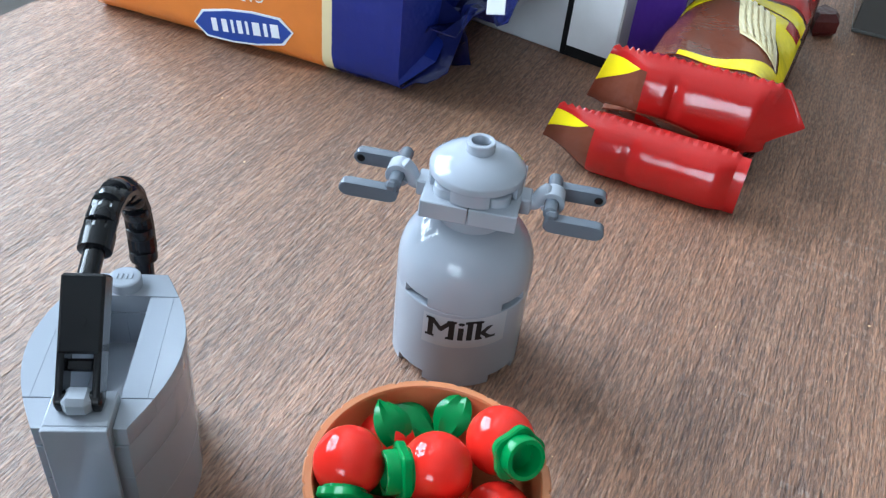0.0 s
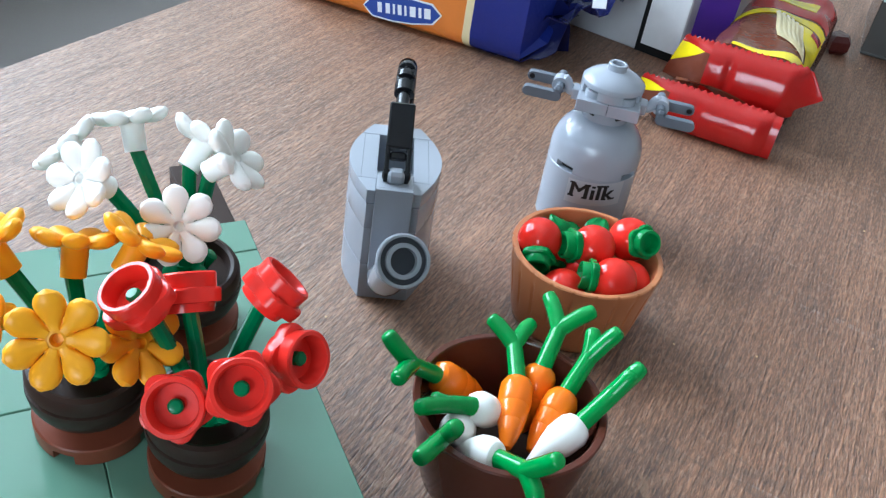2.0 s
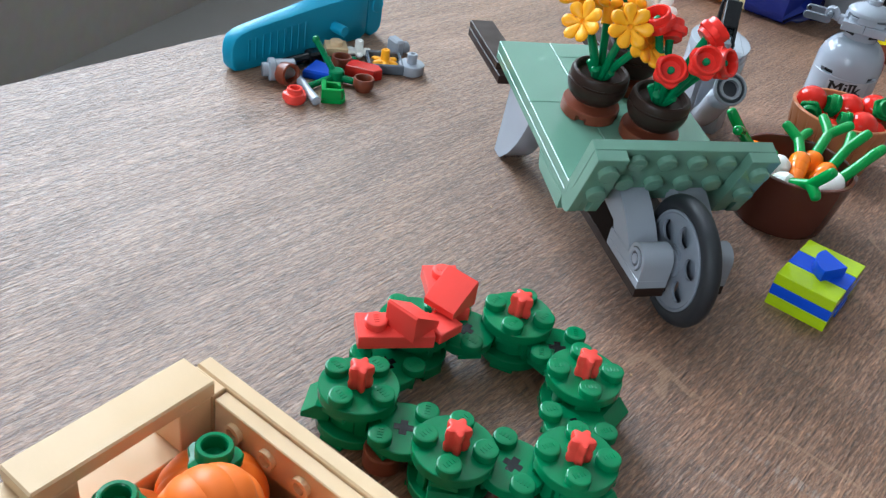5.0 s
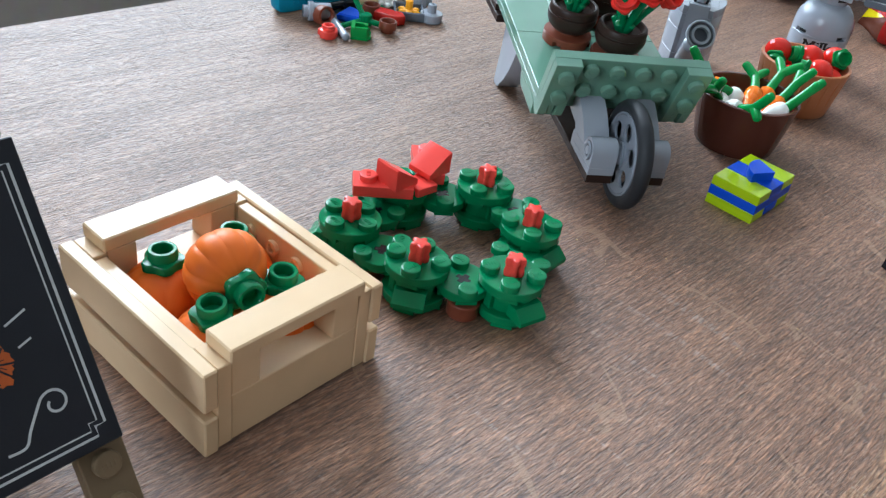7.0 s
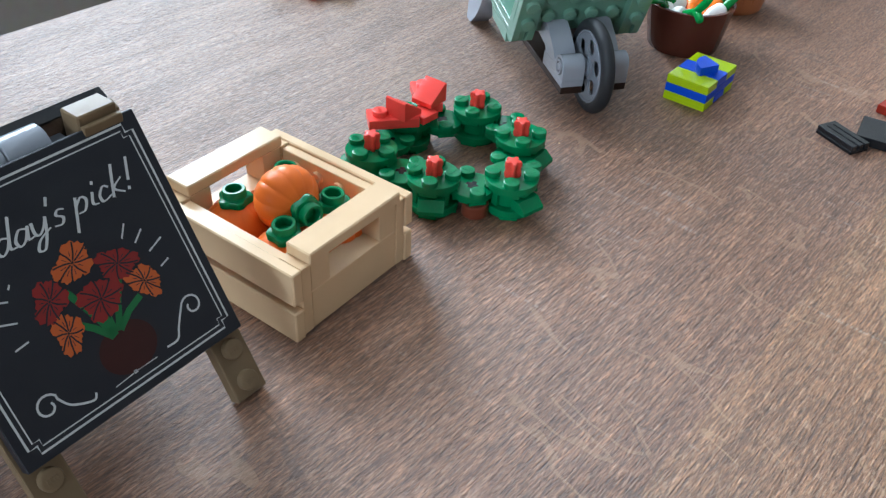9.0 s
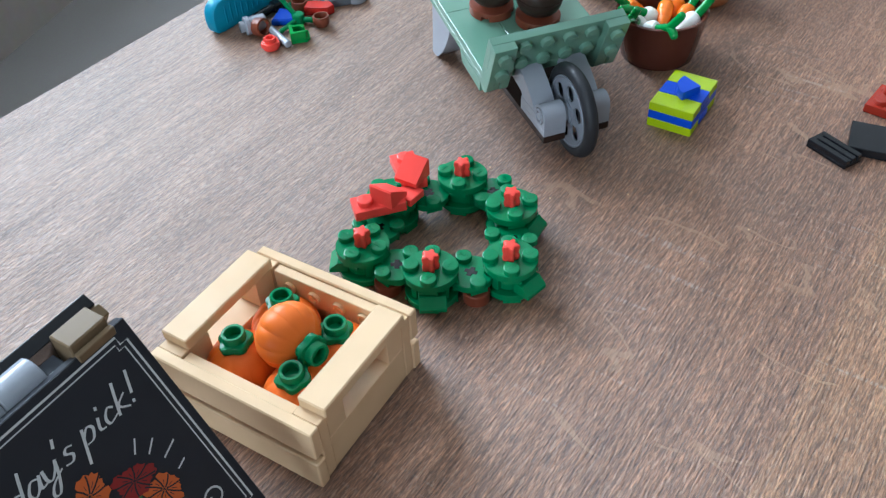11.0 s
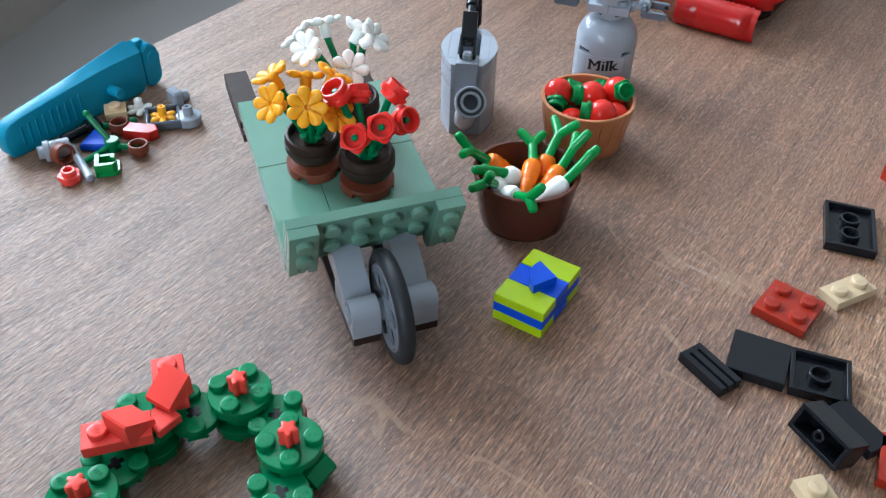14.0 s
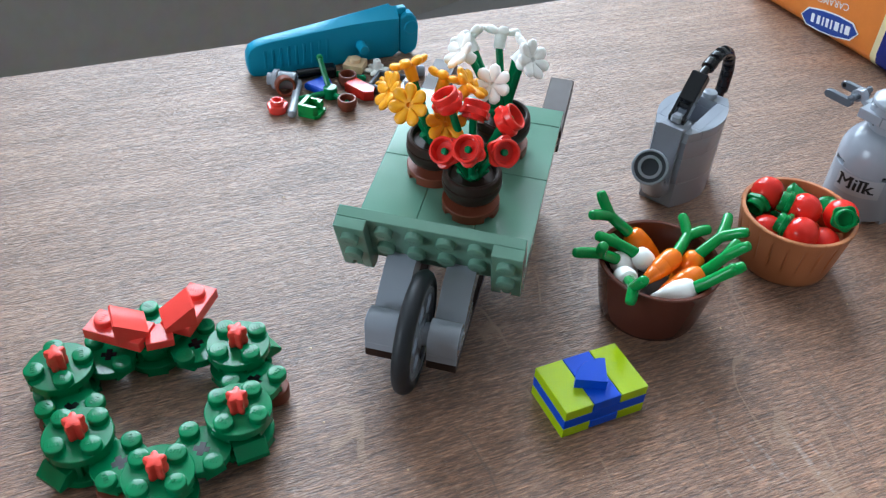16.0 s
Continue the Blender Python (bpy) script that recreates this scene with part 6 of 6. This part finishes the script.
# ---- wafer wrappers ----
def skin(b, f, x0, x1, lo, hi, n=24, m=10, zig=0.0):
    """A film over the stretch x0..x1 of a wrapper's surface f(x, angle), between two angle lines; zig cuts its first edge in teeth."""
    rows = []
    for j in range(m + 1):
        s = j / m
        row = []
        for i in range(n + 1):
            x = x0 + (x1 - x0) * i / n
            p = f(x, lo(x) + (hi(x) - lo(x)) * s)
            row.append((p[0], p[1], p[2] + (zig * (i % 2) if j == 0 else 0)))
        rows.append(row)
    film_sheet(b, rows)


def flat_tube(length, ry, rz, cz, seed, low_tip):
    """The surface of a flattened wrapper tube: 90 its top seam, 180 its front, 270 its bottom."""
    r = random.Random(seed)
    ph = [r.uniform(0, 6) for _ in range(6)]

    def f(x, a):
        t = min(1.0, max(0.0, x / 15))
        t = t * t * (3 - 2 * t)
        e = min(1.0, (length - x) / 5)
        ang = radians(a)
        w = ry * (0.12 + 0.88 * t) * (0.25 + 0.75 * math.sqrt(max(e, 0)))
        top, bot = cz + rz, cz - rz + low_tip * (1 - t)
        h, c = (top - bot) / 2, (top + bot) / 2
        dent = 1 + 0.012 * math.sin(x * 0.3 + ph[0]) * math.sin(2 * ang + ph[1]) + 0.006 * math.sin(x * 0.9 + ph[2] + 2 * ang) - 0.14 * math.exp(-((x - 0.47 * length) / 1.1) ** 2) * max(0, -math.cos(ang))
        z = c + h * math.sin(ang) * (1 + 0.008 * math.sin(x * 0.5 + ph[3]))
        return (x + 0.28 * (z - bot) * (1 - t), w * dent * math.copysign(abs(math.cos(ang)) ** 0.8, math.cos(ang)) + 0.10 * (z - c), z)
    return f


def wrapper_end(ob, f, length, split, yellow_low):
    """Red crimped end of a wrapper: red film, and a red, yellow and brown printed tip."""
    b = new_bm()
    skin(b, f, split, length, lambda x: 90, lambda x: 270 - (42 if yellow_low else 0), 30, 14, 0.9)
    skin(b, f, split, length, lambda x: 90, lambda x: -60, 30, 10)
    red = part("red_film", b, FOILRED, ob, "glossy red film with a zigzag edge")
    if yellow_low:
        b = new_bm()
        skin(b, f, split, length - 8, lambda x: 228, lambda x: 285, 24, 5)
        part("yellow_underside", b, FOILYELLOW, ob, "yellow printed underside")
    b = new_bm()
    skin(b, f, 0, split, lambda x: 90, lambda x: 132, 12, 5, 0.9)
    skin(b, f, 0, split, lambda x: 90, lambda x: -60, 12, 8)
    part("red_strip", b, FOILRED, ob)
    cut = lambda x: 132 + 66 * max(0.0, 1 - x / (split * 0.82))
    b = new_bm()
    skin(b, f, 0, split * 0.82, lambda x: 132, cut, 14, 5)
    part("yellow_corner", b, FOILYELLOW, ob, "yellow printed corner")
    b = new_bm()
    skin(b, f, 0, split, cut, lambda x: 290, 14, 8)
    part("brown_film", b, FOILBROWN, ob, "brown printed film")
    return red


w1 = thing("wafer_wrapper", 18.6, 195.8, 0, -17.5, "torn glossy red wafer wrapper lying on the table", "wrapper", "wafer wrappers")
F1 = flat_tube(48, 6.3, 7.0, 7.4, 2, 5)
wrapper_end(w1, F1, 47, 13.0, False)
b = new_bm()
film_sheet(b, [[tuple(F1(46.7, 90 + 18 * j)[k] + (1.3 * i if k == 0 else 0) for k in range(3)) for i in range(3)] for j in range(11)])
part("crimp", b, FOILRED, w1, "red crimped end")
b = new_bm()
film_sheet(b, [[(12 + 24 * i / 8, 6.0 + 6.5 * j / 5, 13.4 + 1.6 * math.sin(j * 0.9 + i * 0.4) - 0.6 * j) for i in range(9)] for j in range(6)])
part("brown_flap", b, FOILBROWN, w1, "brown printed flap behind the seam")

w2 = thing("wafer_wrapper", 28.4, 206.6, 0, -14, "wafer packet with red crimped end and yellow and brown print", "wrapper", "wafer wrappers")
F2 = flat_tube(45, 6.8, 8.9, 17.2, 5, 4)
wrapper_end(w2, F2, 45, 13.5, True)
b = new_bm()
tip = [(41.5, 1.0, 26.0), (54.0, -0.6, 20.0), (39.0, -5.6, 9.4)]
rows = []
for j in range(9):
    s = j / 8
    left = Vector(F2(42.5 - 4.5 * s, 92 + 150 * s))
    right = Vector(tip[1]).lerp(Vector(tip[2]), s) if s > 0.12 else Vector((46.5 + 20 * s, 0.6, 25.8 - 10 * s))
    rows.append([tuple(left.lerp(right, i / 6) + Vector((0, -0.25 - 0.5 * math.sin(i * 1.1 + j) * (i / 6), 0))) for i in range(7)])
film_sheet(b, rows)
part("crimp", b, FOILRED, w2, "red crimped tip folded to a point")


def packet_top(u, v):
    """The packet's upper side: u across, v along, both 0 to 1."""
    x = 10.5 + 33.5 * u + 8.7 * v
    y = 4.5 + 80 * v
    return (x, y, 25.4 - 6.5 * abs(2 * u - 1) ** 5 + 0.7 * math.sin(9 * u + 7 * v) + 0.5 * math.sin(25 * v + 3 * u) + 0.6 * v)


def top_print(b, region, n, m, lift):
    film_sheet(b, [[tuple(Vector(packet_top(*region(i / n, j / m))) + Vector((0, 0, lift))) for i in range(n + 1)] for j in range(m + 1)], 0.12)


b = new_bm()
rows = []
for j in range(17):
    v = j / 16
    top = [packet_top(i / 16, v) for i in range(17)]
    low = [(p[0], p[1], max(0.5, 4.5 * abs(2 * i / 16 - 1) ** 4)) for i, p in enumerate(top)]
    rows.append(top + low[::-1] + top[:1])
film_sheet(b, rows)
packet = part("packet_film", b, FOILBROWN, w2, "chocolate brown printed film")
b = new_bm()
top_print(b, lambda p, q: (0.24 + 0.76 * p, 0.0 + (0.03 + 0.11 * p) * q), 16, 5, 0.2)      # band along the near edge
top_print(b, lambda p, q: (0.95 - 0.30 * q ** 1.6 + (0.05 + 0.30 * q ** 1.6) * p, 0.10 + 0.42 * q), 8, 14, 0.2)      # up the side
top_print(b, lambda p, q: (0.01 + 0.98 * p, 0.49 + 0.06 * math.sin(2.4 * p) + 0.09 * q), 20, 5, 0.24)      # arch over the picture
part("yellow_print", b, FOILYELLOW, packet, "yellow printed band")
b = new_bm()


def wafer(p, q):
    return (0.40 + 0.36 * p + 0.17 * (1 - q), 0.13 + 0.12 * (1 - p) + 0.33 * q)


top_print(b, wafer, 12, 18, 0.35)
for k in range(6):
    top_print(b, lambda p, q, k=k: wafer((k + 0.15 + 0.6 * p) / 6 + 0.02 * math.sin(40 * q), 0.02 + 0.96 * q), 3, 24, 0.95)
part("wafer_print", b, FOILCREAM, packet, "pale ribbed wafer picture")
b = new_bm()
top_print(b, lambda p, q: (0.86 + 0.12 * p, 0.44 + 0.09 * q), 4, 4, 0.38)
top_print(b, lambda p, q: (0.01 + 0.98 * p, 0.61 + 0.05 * math.sin(2.4 * p) + 0.33 * q), 20, 8, 0.22)
part("red_print", b, FOILRED, packet, "red printed end")
b = new_bm()
top_print(b, lambda p, q: (0.34 + 0.44 * p, 0.74 + 0.13 * q + 0.02 * math.sin(3.1 * p)), 10, 5, 0.4)
part("logo_patch", b, FOILYELLOW, packet, "plain yellow patch")

# ---- card box, purple bar and clear bag at the back ----
box = thing("card_box", -30.0, 279.4, 0, -26.4, "white card carton with a black-edged panel standing upright", "card box")
b = new_bm()
# depth behind the panel is made up, to block window light at the right
cbox(b, (0, 0, 0.05), (76, 110, 118), 0.5)
part("card", b, foil("pale grey card", "BFC0C3", 0.5, 0.15), box)
b = new_bm()
cbox(b, (60.4, -0.3, 3.4), (75.6, 0.05, 117), 0.1)
part("white_panel", b, PAPER, box, "white printed panel")
b = new_bm()
cbox(b, (58.6, -0.35, 0.1), (60.4, 0.05, 117), 0.08)
cbox(b, (60.4, -0.35, 0.1), (76.0, 0.05, 3.4), 0.08)
part("edge_line", b, INK_SHADE, box, "black printed edge line")
bar = thing("chocolate_bar", 39.8, 254.0, 0, -12, "purple chocolate bar wrapper standing behind the packets", "wrapper")
b = new_bm()
pack_skin(b, 2, 16, 0, 12, 96, 5, 5)
part("bar_film", b, FOILPURPLE, bar)
b = new_bm()
cbox(b, (4, -0.4, 34), (13, 0.0, 46), 0.1)
part("bar_print", b, LOGOWHITE, bar, "plain pale print patch")
b = new_bm()
prism(b, [(0, 0), (8, -2), (12, 3), (10, 10), (3, 8)], 0.05, 8, None, 2.2)
scrap = thing("wafer_wrapper", 106, 290, 0, 24, "crumpled dark red wrapper lying behind the wafer packet", "wrapper", "wafer wrappers")
part("red_film", b, foil("dark red film", "47100E", 0.35, 0.8), scrap)
tray = thing("plastic_tray", 122, 300, 0, -16, "smoky clear plastic tray with pale edges", "plastic tray")
SMOKE = plastic("smoky plastic", "4A4744", 0.22, spec=0.4)
b = new_bm()
cbox(b, (0, 0, 0.05), (96, 60, 1.2), 0.3)
part("tray_floor", b, SMOKE, tray)
for lo, hi in (((0, 0, 1.2), (96, 1.4, 24)), ((0, 58.6, 1.2), (96, 60, 24)), ((0, 1.4, 1.2), (1.4, 58.6, 24)), ((94.6, 1.4, 1.2), (96, 58.6, 24))):
    b = new_bm()
    cbox(b, lo, hi, 0.3)
    part("tray_wall", b, SMOKE, tray)
b = new_bm()
tube(b, bend([(0.7, 0.7, 24), (95.3, 0.7, 24), (95.3, 59.3, 24), (0.7, 59.3, 24), (0.7, 0.7, 24)], 10), 1.0, 8)
part("tray_rim", b, LOGOWHITE, tray, "pale rolled rim")

# ---- crumbs ----
b = new_bm()
rnd = random.Random(4)
for x, y in [(-60, 192), (-78, 112), (-13, 142), (-88, 96), (-56, 118), (-104, 160), (-20, 176), (-148.5, 33), (-146, 37), (-52, 86), (-47, 96), (-130, -40), (30, 96), (-66, 62), (96, 120), (116, 279), (118, 281), (-58, 146), (-84, 138)] + [(rnd.uniform(-120, 100), rnd.uniform(-120, 200)) for _ in range(150)]:
    r = rnd.uniform(0.08, 0.17) if rnd.random() < 0.8 else rnd.uniform(0.18, 0.4)
    ball(b, (x, y, r * 0.6), r, 7, 5, None, 0.7)
single("crumbs", b, CREAM, I4, "tiny pale crumbs scattered on the table", "crumbs", kind="stuff")
